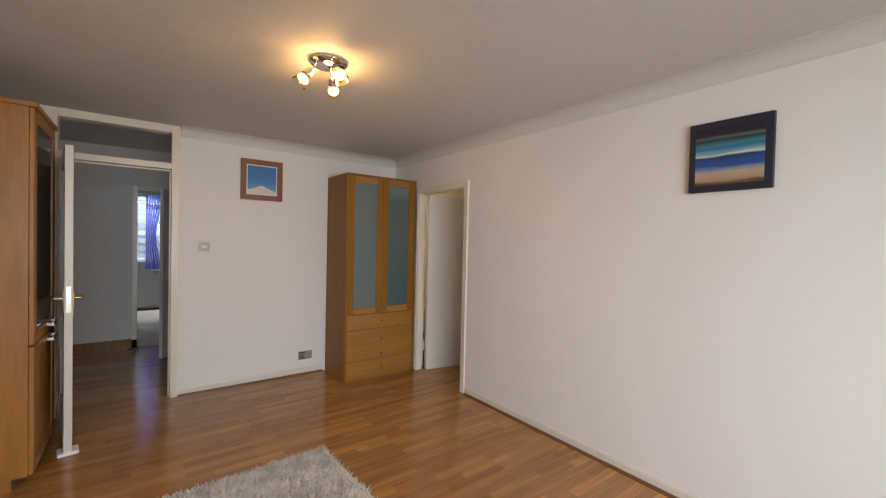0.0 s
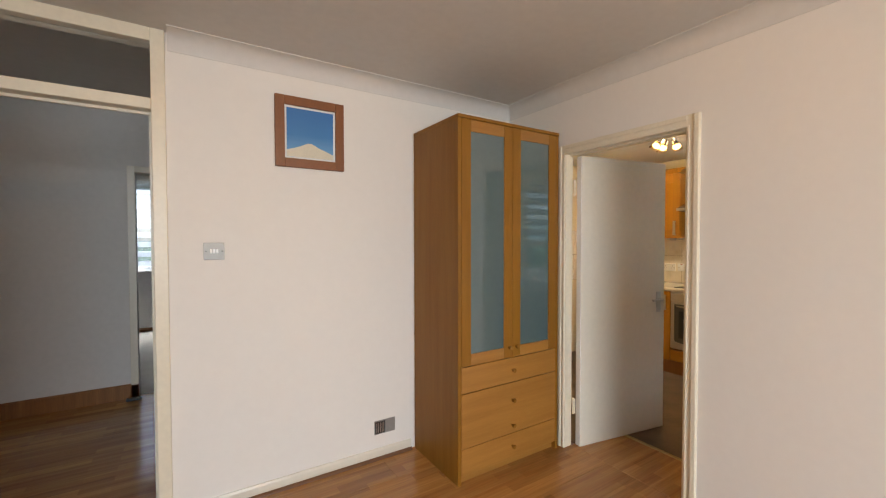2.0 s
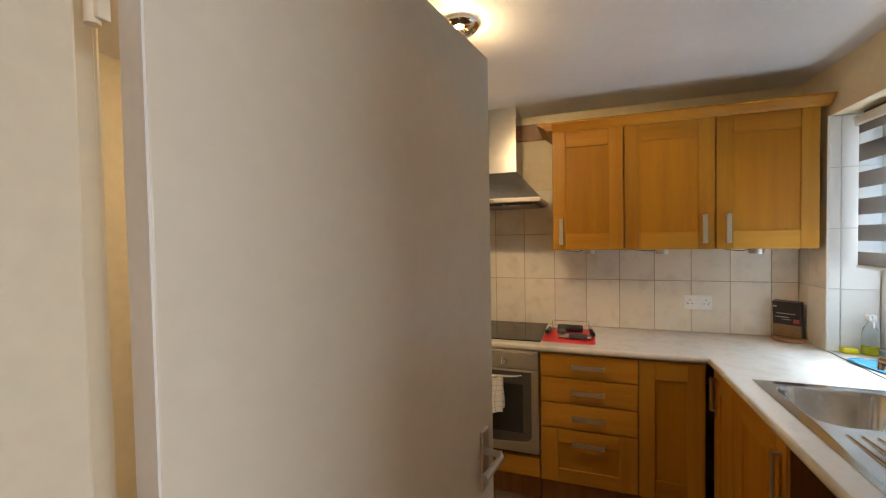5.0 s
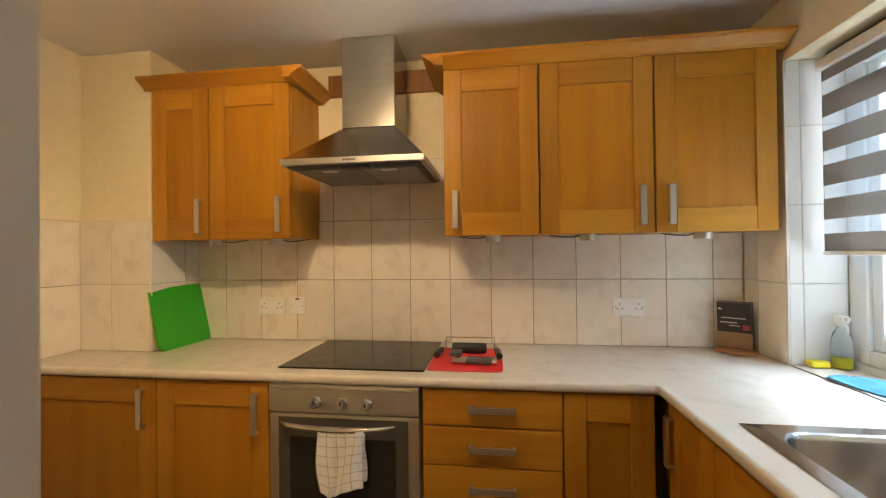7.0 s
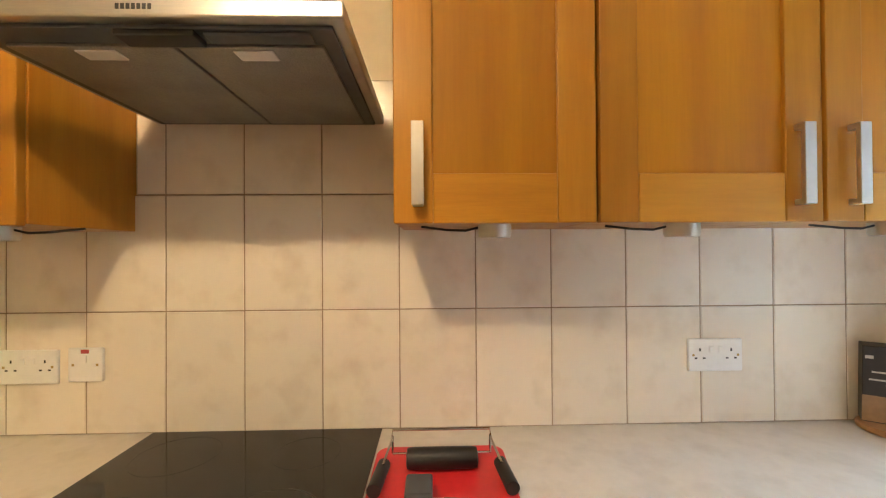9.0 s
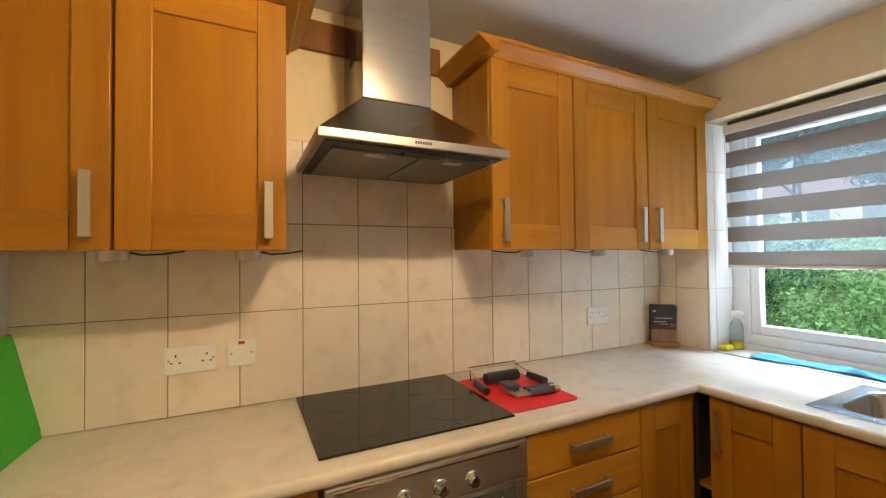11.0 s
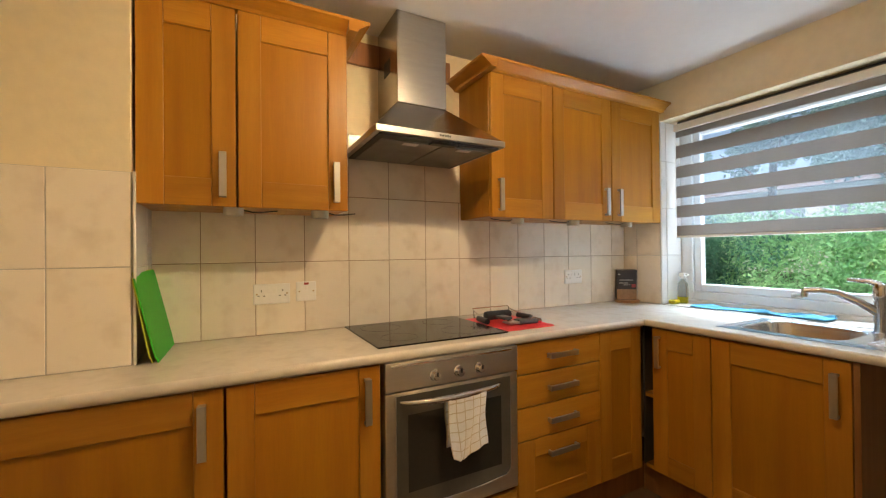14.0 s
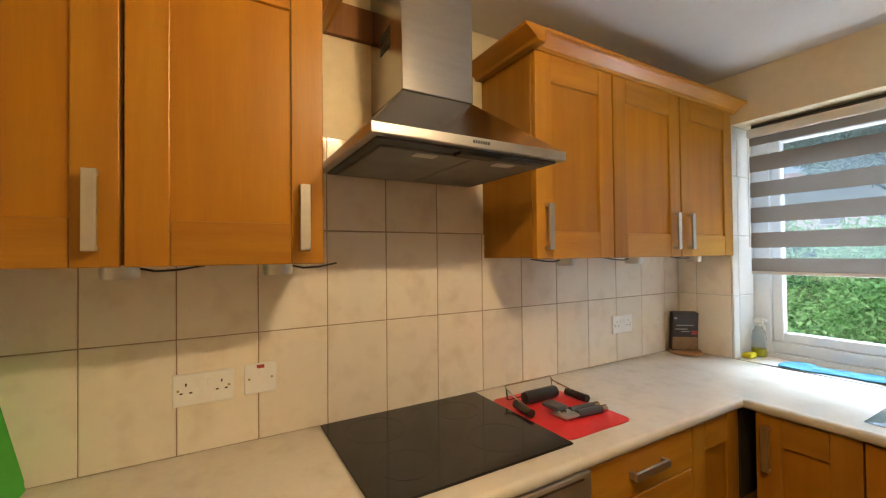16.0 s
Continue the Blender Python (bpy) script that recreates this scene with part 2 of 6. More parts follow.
# near-black brown: the shade inside the units is put into the colour
M_INSIDE_SHADE = material("shaded_cabinet_inside", (0.05, 0.035, 0.02), 0.6)
M_FROST = material("frosted_blue_glass", (0.090, 0.136, 0.141), 0.45, vary=0.04, scale=1.5, fine=30, bump=0.0, spec=0.0, coat=1.0)
M_FROST.node_tree.nodes["Principled BSDF"].inputs["Coat Roughness"].default_value = 0.012
M_FROST.node_tree.nodes["Principled BSDF"].inputs["Coat IOR"].default_value = 2.05
M_LAM = strip_wood("three_strip_laminate")
M_BEAD = material("brown_floor_bead", (0.17, 0.075, 0.03), 0.4, vary=0.15, stretch=(2, 2, 6))
M_VINYL = material("brown_mottled_vinyl", (0.16, 0.10, 0.055), 0.42, vary=0.15, scale=5, fine=70, bump=0.05, second=(0.10, 0.06, 0.03))
M_TILE = material("cream_mottled_tile", (0.84, 0.77, 0.665), 0.13, vary=0.02, scale=12, fine=9, bump=0.02, second=(0.70, 0.61, 0.495), rnd=0.04, bump_scale=10, patch=(0.50, 0.84), detail=5.0)
M_TILE_W = material("white_reveal_tile", (0.76, 0.755, 0.74), 0.16, vary=0.03, scale=9, fine=9, bump=0.03, rnd=0.02, bump_scale=14)
M_GROUT = material("brown_grout", (0.40, 0.29, 0.19), 0.9, vary=0.2, scale=6, fine=80, bump=0.2)
M_TRIM = material("white_plastic_trim", (0.78, 0.76, 0.72), 0.35, vary=0.03)
M_TOP = material("pale_stone_laminate", (0.68, 0.63, 0.555), 0.27, vary=0.03, scale=14, fine=40, bump=0.0, second=(0.575, 0.52, 0.445), patch=(0.48, 0.85), detail=6.0)
M_STEEL = material("brushed_stainless_steel", (0.50, 0.485, 0.46), 0.20, metal=1.0, vary=0.06, scale=4, fine=40, bump=0.03, stretch=(1, 1, 14))
M_STEEL_L = material("brushed_steel_level", (0.58, 0.56, 0.53), 0.34, metal=1.0, vary=0.06, scale=4, fine=40, bump=0.03, stretch=(1, 1, 20))
M_CHROME = material("polished_chrome", (0.70, 0.69, 0.67), 0.10, metal=1.0, vary=0.02, bump=0.0)
M_NICKEL = material("satin_nickel", (0.62, 0.59, 0.54), 0.34, metal=1.0, vary=0.04, bump=0.02)
M_BRASS = material("aged_brass", (0.50, 0.36, 0.15), 0.3, metal=1.0, vary=0.08)
M_BLACKGLASS = material("black_ceramic_glass", (0.010, 0.010, 0.011), 0.10, vary=0.05, bump=0.0, spec=0.5)
M_RING = material("grey_printed_ring", (0.035, 0.035, 0.037), 0.2, vary=0.02, bump=0.0)
M_OVENGLASS = material("smoked_oven_glass", (0.028, 0.027, 0.024), 0.08, vary=0.05, bump=0.0)
M_OVENSTEEL = material("satin_oven_steel", (0.70, 0.67, 0.61), 0.36, metal=1.0, vary=0.05, scale=4, fine=40, bump=0.02, stretch=(1, 1, 16))
M_SMOKE = material("grey_smoked_glass", (0.085, 0.078, 0.066), 0.14, vary=0.05, bump=0.0)
M_BLACK = material("black_plastic", (0.018, 0.018, 0.02), 0.45, vary=0.1)
M_DARKGREY = material("dark_grey_rubber", (0.075, 0.08, 0.09), 0.5, vary=0.1)
M_FILTER = material("grease_filter_mesh", (0.34, 0.335, 0.32), 0.45, metal=1.0, vary=0.15, scale=10, fine=350, bump=0.4)
M_RED = material("red_plastic_mat", (0.70, 0.025, 0.03), 0.4, vary=0.05, bump=0.05)
M_GREEN = material("green_plastic_board", (0.03, 0.42, 0.02), 0.45, vary=0.06, bump=0.1)
M_LIME = material("yellow_green_plastic_board", (0.40, 0.42, 0.04), 0.45, vary=0.06, bump=0.1)
M_WHITEPL = material("white_plastic", (0.86, 0.855, 0.84), 0.3, vary=0.03, bump=0.0)
M_GREYPLATE = material("dull_steel_plate", (0.34, 0.33, 0.31), 0.5, metal=0.6, vary=0.05)
M_PALEGROUT = material("pale_grout", (0.55, 0.53, 0.50), 0.9, vary=0.1, scale=6, fine=80, bump=0.2)
M_SLOT = material("dark_socket_slot", (0.02, 0.02, 0.02), 0.6)
M_UPVC = material("white_upvc", (0.80, 0.82, 0.83), 0.3, vary=0.02, bump=0.0)
M_GLASS = glassy("window_glass")
M_BULB = glowing("lit_bulb", (1.0, 0.60, 0.20), 10.0)
M_SHADE = glassy("clear_amber_glass_shade", (1.0, 0.80, 0.5), 0.05)
M_BAND = sheer("taupe_blind_band", (0.36, 0.335, 0.315), 0.0)
M_VOILE = sheer("sheer_blind_gap", (0.40, 0.47, 0.54), 0.86)
M_PURPLE = sheer("lilac_curtain_cloth", (0.22, 0.23, 0.62), 0.06)
M_WHITEBAND = sheer("white_blind_band", (0.75, 0.77, 0.8), 0.0)
M_CLOTH = check_cloth("checked_tea_towel_cotton")
M_BLUECLOTH = material("blue_microfibre_cloth", (0.07, 0.29, 0.46), 0.95, vary=0.15, fine=300, bump=0.5)
M_RUG = material("pale_shag_pile", (0.80, 0.72, 0.62), 0.95, vary=0.2, scale=12, fine=120, bump=0.6, second=(0.45, 0.40, 0.33), rnd=0.05)
M_WOODBLOCK = material("turned_pine", (0.42, 0.22, 0.09), 0.5, vary=0.15, stretch=(6, 1, 6))
M_FRAMEWOOD = material("chestnut_picture_frame", (0.24, 0.085, 0.025), 0.4, vary=0.15, stretch=(5, 5, 1))
M_DARKFRAME = material("navy_canvas_edge", (0.014, 0.016, 0.035), 0.5, vary=0.1)
M_MOUNT = material("white_card_mount", (0.75, 0.75, 0.72), 0.8, vary=0.02)
M_LEAFB = leafy("hedge_leaf", (0.44, 0.68, 0.34), (0.24, 0.48, 0.23), 1.1)
M_LEAFS = leafy("shrub_leaf", (0.12, 0.26, 0.16), (0.05, 0.14, 0.10), 1.2)
M_TREE = leafy("far_tree_leaf", (0.20, 0.35, 0.30), (0.11, 0.22, 0.19), 0.5)
M_RENDER = material("pale_house_render", (0.74, 0.68, 0.66), 0.85, vary=0.06, scale=0.5, fine=12, bump=0.1)
M_FARPANE = material("far_window_pane", (0.30, 0.34, 0.38), 0.15, vary=0.1, bump=0.0)
M_ROOF = material("brown_roof_tile", (0.22, 0.15, 0.12), 0.8, vary=0.2, scale=2, fine=14, bump=0.3, stretch=(1, 1, 5))
M_CARPET = material("pale_bedroom_carpet", (0.50, 0.45, 0.38), 0.95, vary=0.12, scale=3, fine=120, bump=0.5)
M_BARK = material("bark", (0.10, 0.075, 0.05), 0.9, vary=0.3, scale=6, fine=40, bump=0.6)
M_GRASS = material("rough_lawn", (0.06, 0.12, 0.025), 0.9, vary=0.3, scale=0.6, fine=20, bump=0.4)
M_LIQUID = material("yellow_washing_up_liquid", (0.72, 0.62, 0.02), 0.15, vary=0.05, bump=0.0)
M_BOTTLE = glassy("clear_plastic_bottle", (0.9, 0.97, 0.98), 0.08)
M_PRINT = material("pale_print", (0.55, 0.5, 0.45), 0.6, vary=0.05, bump=0.0)
M_REDPRINT = material("red_print", (0.4, 0.05, 0.05), 0.6, vary=0.05, bump=0.0)
M_KRAFT = material("tan_box_front", (0.33, 0.20, 0.10), 0.6, vary=0.12, scale=20)

# ---- building helpers ----
ORIGIN = {}


def finish(name, bm, mat, smooth=False, origin=(0, 0, 0)):
    bmesh.ops.recalc_face_normals(bm, faces=bm.faces)
    bm.transform(Matrix.Translation(-Vector(origin)))
    me = bpy.data.meshes.new(name)
    bm.to_mesh(me)
    bm.free()
    for m in (mat if isinstance(mat, (list, tuple)) else [mat]):
        me.materials.append(m)
    if smooth:
        for f in me.polygons:
            f.use_smooth = True
        me.set_sharp_from_angle(angle=radians(40))
    return me


def thing(name, at, label, category, group="", kind=""):
    """An empty at the base of a thing, which its parts hang under."""
    ob = new(name)
    ob.empty_display_size = 0.05
    ob.location = at
    ORIGIN[ob.name] = Vector(at)
    return tagged(ob, label, category, group, kind)


def part(name, bm, mat, parent, label="", smooth=False):
    o = ORIGIN[parent.name]
    ob = new(name, finish(name, bm, mat, smooth, o))
    ob.parent = parent
    ORIGIN[ob.name] = o
    return tagged(ob, label)


def solid(name, bm, mat, label="", category="", kind="", smooth=False, group="", at=(0, 0, 0)):
    ob = new(name, finish(name, bm, mat, smooth, at))
    ob.location = at
    ORIGIN[ob.name] = Vector(at)
    return tagged(ob, label, category, group, kind)


def box(x0, x1, y0, y1, z0, z1, bevel=0.0, seg=2, bm=None):
    """A box, its edges rounded by bevel, added to bm."""
    bm = bm or bmesh.new()
    vs = [bm.verts.new((x, y, z)) for z in (z0, z1) for x, y in ((x0, y0), (x1, y0), (x1, y1), (x0, y1))]
    fs = [bm.faces.new([vs[i] for i in q]) for q in ((3, 2, 1, 0), (4, 5, 6, 7), (0, 1, 5, 4), (1, 2, 6, 5), (2, 3, 7, 6), (3, 0, 4, 7))]
    if bevel:
        es = {e for f in fs for e in f.edges}
        bmesh.ops.bevel(bm, geom=list(es), offset=bevel, segments=seg, affect="EDGES", profile=0.5, clamp_overlap=True)
    return bm


def rod(p, q, r, n=12, r2=None, bm=None):
    """A round bar from p to q."""
    bm = bm or bmesh.new()
    p, q = Vector(p), Vector(q)
    d = q - p
    m = Matrix.Translation((p + q) / 2) @ d.to_track_quat("Z", "Y").to_matrix().to_4x4()
    bmesh.ops.create_cone(bm, cap_ends=True, segments=n, radius1=r, radius2=r if r2 is None else r2, depth=d.length, matrix=m)
    return bm


def ball(c, r, bm=None, n=14, squash=(1, 1, 1)):
    bm = bm or bmesh.new()
    bmesh.ops.create_uvsphere(bm, u_segments=n, v_segments=n // 2 + 1, radius=r, matrix=Matrix.Translation(c) @ Matrix.Diagonal((*squash, 1)))
    return bm


def lathe(profile, at, axis="Z", n=24, bm=None):
    """A turned shape from (radius, height) pairs."""
    bm = bm or bmesh.new()
    rings = []
    turn = {"Z": Matrix.Identity(3), "X": Matrix.Rotation(radians(-90), 3, "Y"), "Y": Matrix.Rotation(radians(90), 3, "X")}[axis]
    for r, h in profile:
        rings.append([bm.verts.new(turn @ Vector((max(r, 1e-4) * math.cos(a), max(r, 1e-4) * math.sin(a), h)) + Vector(at)) for a in np.linspace(0, 2 * math.pi, n, endpoint=False)])
    for a, b in zip(rings, rings[1:]):
        for i in range(n):
            bm.faces.new((a[i], a[(i + 1) % n], b[(i + 1) % n], b[i]))
    bm.faces.new(rings[0]); bm.faces.new(rings[-1])
    return bm


def tube(points, r, n=10, bm=None):
    """A round bar bent along points."""
    bm = bm or bmesh.new()
    pts = [Vector(p) for p in points]
    rings = []
    side = None
    for i, p in enumerate(pts):
        d = (pts[min(i + 1, len(pts) - 1)] - pts[max(i - 1, 0)]).normalized()
        if side is None:
            side = d.orthogonal().normalized()
        side = (side - d * side.dot(d)).normalized()
        up = d.cross(side)
        rad = r[i] if isinstance(r, (list, tuple)) else r
        rings.append([bm.verts.new(p + rad * (math.cos(a) * side + math.sin(a) * up)) for a in np.linspace(0, 2 * math.pi, n, endpoint=False)])
    for a, b in zip(rings, rings[1:]):
        for i in range(n):
            bm.faces.new((a[i], a[(i + 1) % n], b[(i + 1) % n], b[i]))
    bm.faces.new(rings[0]); bm.faces.new(rings[-1])
    return bm


def sweep(profile, a, b, bm=None):
    """Extrude a closed profile of (out, up) from a to b; out lies to the left of the way."""
    bm = bm or bmesh.new()
    a, b = Vector(a), Vector(b)
    d = (b - a).normalized()
    out = Vector((-d.y, d.x, 0))
    ra = [bm.verts.new(a + out * o + Vector((0, 0, u))) for o, u in profile]
    rb = [bm.verts.new(b + out * o + Vector((0, 0, u))) for o, u in profile]
    k = len(profile)
    for i in range(k):
        bm.faces.new((ra[i], ra[(i + 1) % k], rb[(i + 1) % k], rb[i]))
    bm.faces.new(ra); bm.faces.new(rb)
    return bm


def wall(name, along, lo, hi, face, back, z0, z1, holes, mat, label):
    """A wall with thickness along 'x' or 'y', with holes (lo, hi, z0, z1) through it."""
    bm = bmesh.new()
    xs = sorted({lo, hi, *[h for q in holes for h in q[:2]]})
    zs = sorted({z0, z1, *[h for q in holes for h in q[2:]]})
    for a, b in zip(xs, xs[1:]):
        for c, d in zip(zs, zs[1:]):
            if any(q[0] <= a and b <= q[1] and q[2] <= c and d <= q[3] for q in holes):
                continue
            f, g = sorted((face, back))
            if along == "x":
                box(a, b, f, g, c, d, bm=bm)
            else:
                box(f, g, a, b, c, d, bm=bm)
    bmesh.ops.remove_doubles(bm, verts=bm.verts, dist=1e-5)
    seen = {}
    for f in list(bm.faces):
        key = tuple(round(c, 4) for c in f.calc_center_median())
        if key in seen:
            bm.faces.remove(f)
            if seen[key].is_valid:
                bm.faces.remove(seen[key])
        else:
            seen[key] = f
    return solid(name, bm, mat, label, kind="structure")

# ---- the large structure ----
solid("floor", box(-2.1, KX0, LY0 - 0.1, 9.97, -0.12, -0.010), M_BEAD, "wooden floor base under the laminate boards", kind="structure")
solid("floor_kitchen", box(KX0 + 0.0, KX1 + 0.1, 2.2, KY1 + 0.1, -0.12, -0.002), M_VINYL, "brown mottled vinyl kitchen floor", kind="structure")
solid("ceiling", box(LX0 - 0.1, LX1, LY0 - 0.1, LY1, LH, LH + 0.12), M_CEIL, "white painted living room ceiling", kind="structure")
solid("ceiling_kitchen", box(KX0, KX1 + 0.1, 2.2, KY1 + 0.1, KH, KH + 0.12), M_KCEIL, "white silk painted kitchen ceiling", kind="structure")
solid("ceiling_hall", box(-2.1, LX1, LY1 + 0.12, 9.97, 2.52, 2.6), M_CEIL, "white hall ceiling", kind="structure")
SX0, SX1 = -0.95, 0.713          # the glazed screen with the hall door
wall("wall_north", "x", LX0 - 0.1, LX1, LY1, LY1 + 0.115, 0, LH + 0.1, [(SX0, SX1, 0, LH - 0.0)], M_WALL, "white painted living room wall")
wall("wall_east", "y", LY0 - 0.1, KY1 + 0.1, LX1, KX0, 0, LH + 0.1, [(DY0 - 0.028, DY1 + 0.078, 0, DH + 0.028)], M_WALL, "white painted wall with the kitchen doorway")
wall("wall_south", "x", LX0 - 0.1, LX1, LY0, LY0 - 0.1, 0, LH + 0.1, [(-0.65, 2.05, 0.75, 2.25)], M_WALL, "white painted wall with a wide window")
wall("wall_west", "y", LY0 - 0.1, LY1, LX0, LX0 - 0.1, 0, LH + 0.1, [], M_WALL, "white painted living room wall")
wall("wall_kitchen_east", "y", 2.2, KY1 + 0.1, KX1, KX1 + 0.1, 0, KH, [], M_CREAM, "cream painted kitchen wall")
wall("wall_kitchen_south", "x", KX0, KX1, KY0, 2.245, 0, KH, [(WX0, WX1, WZ0, WZ1)], M_CREAM, "cream painted kitchen wall with a wide window")
wall("wall_kitchen_north", "x", KX0, KX1, KY1, KY1 + 0.1, 0, KH, [], M_CREAM, "cream painted kitchen wall")
solid("wall_pier", box(5.245, KX1 - 0.002, 5.246, KY1 - 0.002, 0, KH - 0.002, 0.004), M_CREAM, "cream painted boxed-in pier", kind="structure")
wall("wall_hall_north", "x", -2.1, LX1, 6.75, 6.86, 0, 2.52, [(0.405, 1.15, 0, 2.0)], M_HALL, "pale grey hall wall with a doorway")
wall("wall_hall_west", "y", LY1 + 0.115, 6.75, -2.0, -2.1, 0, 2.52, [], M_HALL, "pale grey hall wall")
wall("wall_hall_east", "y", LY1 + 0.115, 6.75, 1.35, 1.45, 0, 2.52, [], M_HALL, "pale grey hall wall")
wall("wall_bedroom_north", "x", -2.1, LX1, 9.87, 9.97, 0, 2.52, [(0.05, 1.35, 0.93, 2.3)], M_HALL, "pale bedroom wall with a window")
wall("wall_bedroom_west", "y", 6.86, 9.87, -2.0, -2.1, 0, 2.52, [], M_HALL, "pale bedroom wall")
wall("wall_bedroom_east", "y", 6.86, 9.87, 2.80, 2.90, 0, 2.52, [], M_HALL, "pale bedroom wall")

# coving: a hollow curve between wall and ceiling
COVE = [(0.0, 0.0), (0.0, -0.088), (0.004, -0.088), (0.004, -0.084)] + [(0.004 + 0.080 * (1 - math.cos(a)), -0.084 + 0.079 * math.sin(a)) for a in np.linspace(0.1, 1.5, 10)] + [(0.088, -0.004), (0.088, 0.0)]
for a, b in (((LX1, LY1), (SX1 + 0.01, LY1)), ((LX1, LY0), (LX1, LY1)), ((LX0, LY0), (LX1, LY0)), ((LX0, LY1), (LX0, LY0))):
    solid("trim_coving", sweep(COVE, (*a, LH), (*b, LH)), M_CEIL, "white plaster coving below the ceiling", kind="structure", smooth=True)
# skirting boards and the brown floor bead before them
SKIRT = [(0, 0), (0.012, 0), (0.012, 0.055), (0.007, 0.068), (0, 0.068)]
BEAD = [(0.0125, 0), (0.028, 0), (0.026, 0.009), (0.0125, 0.017)]
for a, b in (((2.04, LY1), (SX1, LY1)), ((LX1, LY0), (LX1, DY0 - 0.078)), ((LX0, LY1), (LX0, LY0))):
    solid("baseboard", sweep(SKIRT, (*a, 0), (*b, 0)), M_DOOR, "low white painted skirting board", kind="structure")
    solid("trim_bead", sweep(BEAD, (*a, 0), (*b, 0)), M_BEAD, "brown wooden floor bead", kind="structure")
solid("baseboard_hall", sweep([(0, 0), (0.015, 0), (0.015, 0.12), (0, 0.13)], (0.405, 6.75, 0), (-2.0, 6.75, 0)), M_OAK, "brown wooden hall skirting board", kind="structure")
solid("baseboard_bedroom", sweep([(0, 0), (0.015, 0), (0.015, 0.05), (0, 0.06)], (2.8, 9.87, 0), (-2.0, 9.87, 0)), M_OAK, "brown wooden bedroom skirting board", kind="structure")

# glazed screen with transom lights round the hall door
screen = thing("door_frame_1", (SX1, LY1, 0), "white painted timber screen with a glazed transom over the hall doorway", "door frame", kind="structure")
sy0, sy1 = LY1 - 0.018, LY1 + 0.095
for n_, x0, x1, z0, z1 in (("post", HX1, SX1, 0, LH), ("post", HX0 - 0.075, HX0, 0, LH), ("post", SX0, SX0 + 0.06, 0, LH), ("header", SX0 + 0.06, HX0 - 0.075, 2.345, LH), ("header", HX0, HX1, 2.345, LH), ("transom_bar", HX0, HX1, HDH, 2.078), ("transom_bar", SX0 + 0.06, HX0 - 0.075, HDH, 2.078), ("sill_rail", SX0 + 0.06, HX0 - 0.075, 0, 0.12)):
    part(n_, box(x0, x1, sy0, sy1, z0, z1, 0.004), M_GLOSS, screen)
part("stop_bead", box(HX0 + 0.001, HX1 - 0.001, LY1 + 0.045, LY1 + 0.06, HDH - 0.014, HDH, 0.002), M_GLOSS, screen)
part("stop_bead", box(HX1 - 0.013, HX1, LY1 + 0.045, LY1 + 0.06, 0, HDH - 0.014, 0.002), M_GLOSS, screen)
for x0, x1, z0, z1 in ((HX0, HX1, 2.078, 2.345), (SX0 + 0.06, HX0 - 0.075, 2.078, 2.345), (SX0 + 0.06, HX0 - 0.075, 0.12, HDH)):
    g = part("pane", box(x0, x1, LY1 + 0.03, LY1 + 0.036, z0, z1), M_GLASS, screen, "clear glass pane")
    g.visible_shadow = False


def lever(parent, at, dx, dy, mat, toward=None):
    """A lever handle on a back plate: at is the plate's middle, (dx, dy) the way out of the leaf."""
    at, out = Vector(at), Vector((dx, dy, 0)).normalized()
    side = Vector((-out.y, out.x, 0))
    if toward is not None and side.dot(Vector((*toward, 0))) < 0:
        side = -side
    h = part("back_plate", box(-0.02, 0.02, -0.004, 0.004, -0.075, 0.075, 0.003), mat, parent, "satin metal back plate")
    m = Matrix(((side.x, out.x, 0, 0), (side.y, out.y, 0, 0), (0, 0, 1, 0), (0, 0, 0, 1)))
    for v in h.data.vertices:
        v.co = m @ (v.co + ORIGIN[parent.name]) + at + out * 0.004 - ORIGIN[parent.name]
    k = at + Vector((0, 0, 0.02))
    part("lever", tube([k, k + out * 0.045, k + out * 0.052 + side * 0.012, k + out * 0.052 + side * 0.06, k + out * 0.05 + side * 0.11], [0.009, 0.009, 0.009, 0.008, 0.009]), mat, h, smooth=True)
    return h


def leaf_mesh(hinge, end, t, z0, z1, u0=0.0, u1=None, bm=None, bevel=0.002):
    """A board standing from hinge to end, t thick to the left of that way."""
    bm = bm or bmesh.new()
    a, b = Vector((*hinge, 0)), Vector((*end, 0))
    L = (b - a).length
    d = (b - a) / L
    s = Vector((-d.y, d.x, 0))
    lo, hi = (0, t) if isinstance(t, (int, float)) else t
    b2 = box(u0, L if u1 is None else u1, lo, hi, z0, z1, bevel)
    b2.transform(Matrix(((d.x, s.x, 0, a.x), (d.y, s.y, 0, a.y), (0, 0, 1, 0), (0, 0, 0, 1))))
    me = bpy.data.meshes.new("tmp"); b2.to_mesh(me); b2.free(); bm.from_mesh(me); bpy.data.meshes.remove(me)
    return bm


# hall door: a white framed leaf with an obscured glass panel, standing open into the living room
HA, HB = (-0.055, 4.63), (0.055, 3.885)
hd = thing("door_1", (*HA, 0), "white painted half-glazed hall door standing wide open", "door", kind="structure")
LEN = (Vector(HA) - Vector(HB)).length
part("stile", leaf_mesh(HA, HB, 0.042, 0.02, 2.01, 0, 0.1), M_DOOR, hd)
part("stile", leaf_mesh(HA, HB, 0.042, 0.02, 2.01, LEN - 0.1, LEN), M_DOOR, hd)
for z0, z1 in ((0.02, 0.22), (0.86, 1.0), (1.91, 2.01)):
    part("rail", leaf_mesh(HA, HB, 0.042, z0, z1, 0.1, LEN - 0.1), M_DOOR, hd)
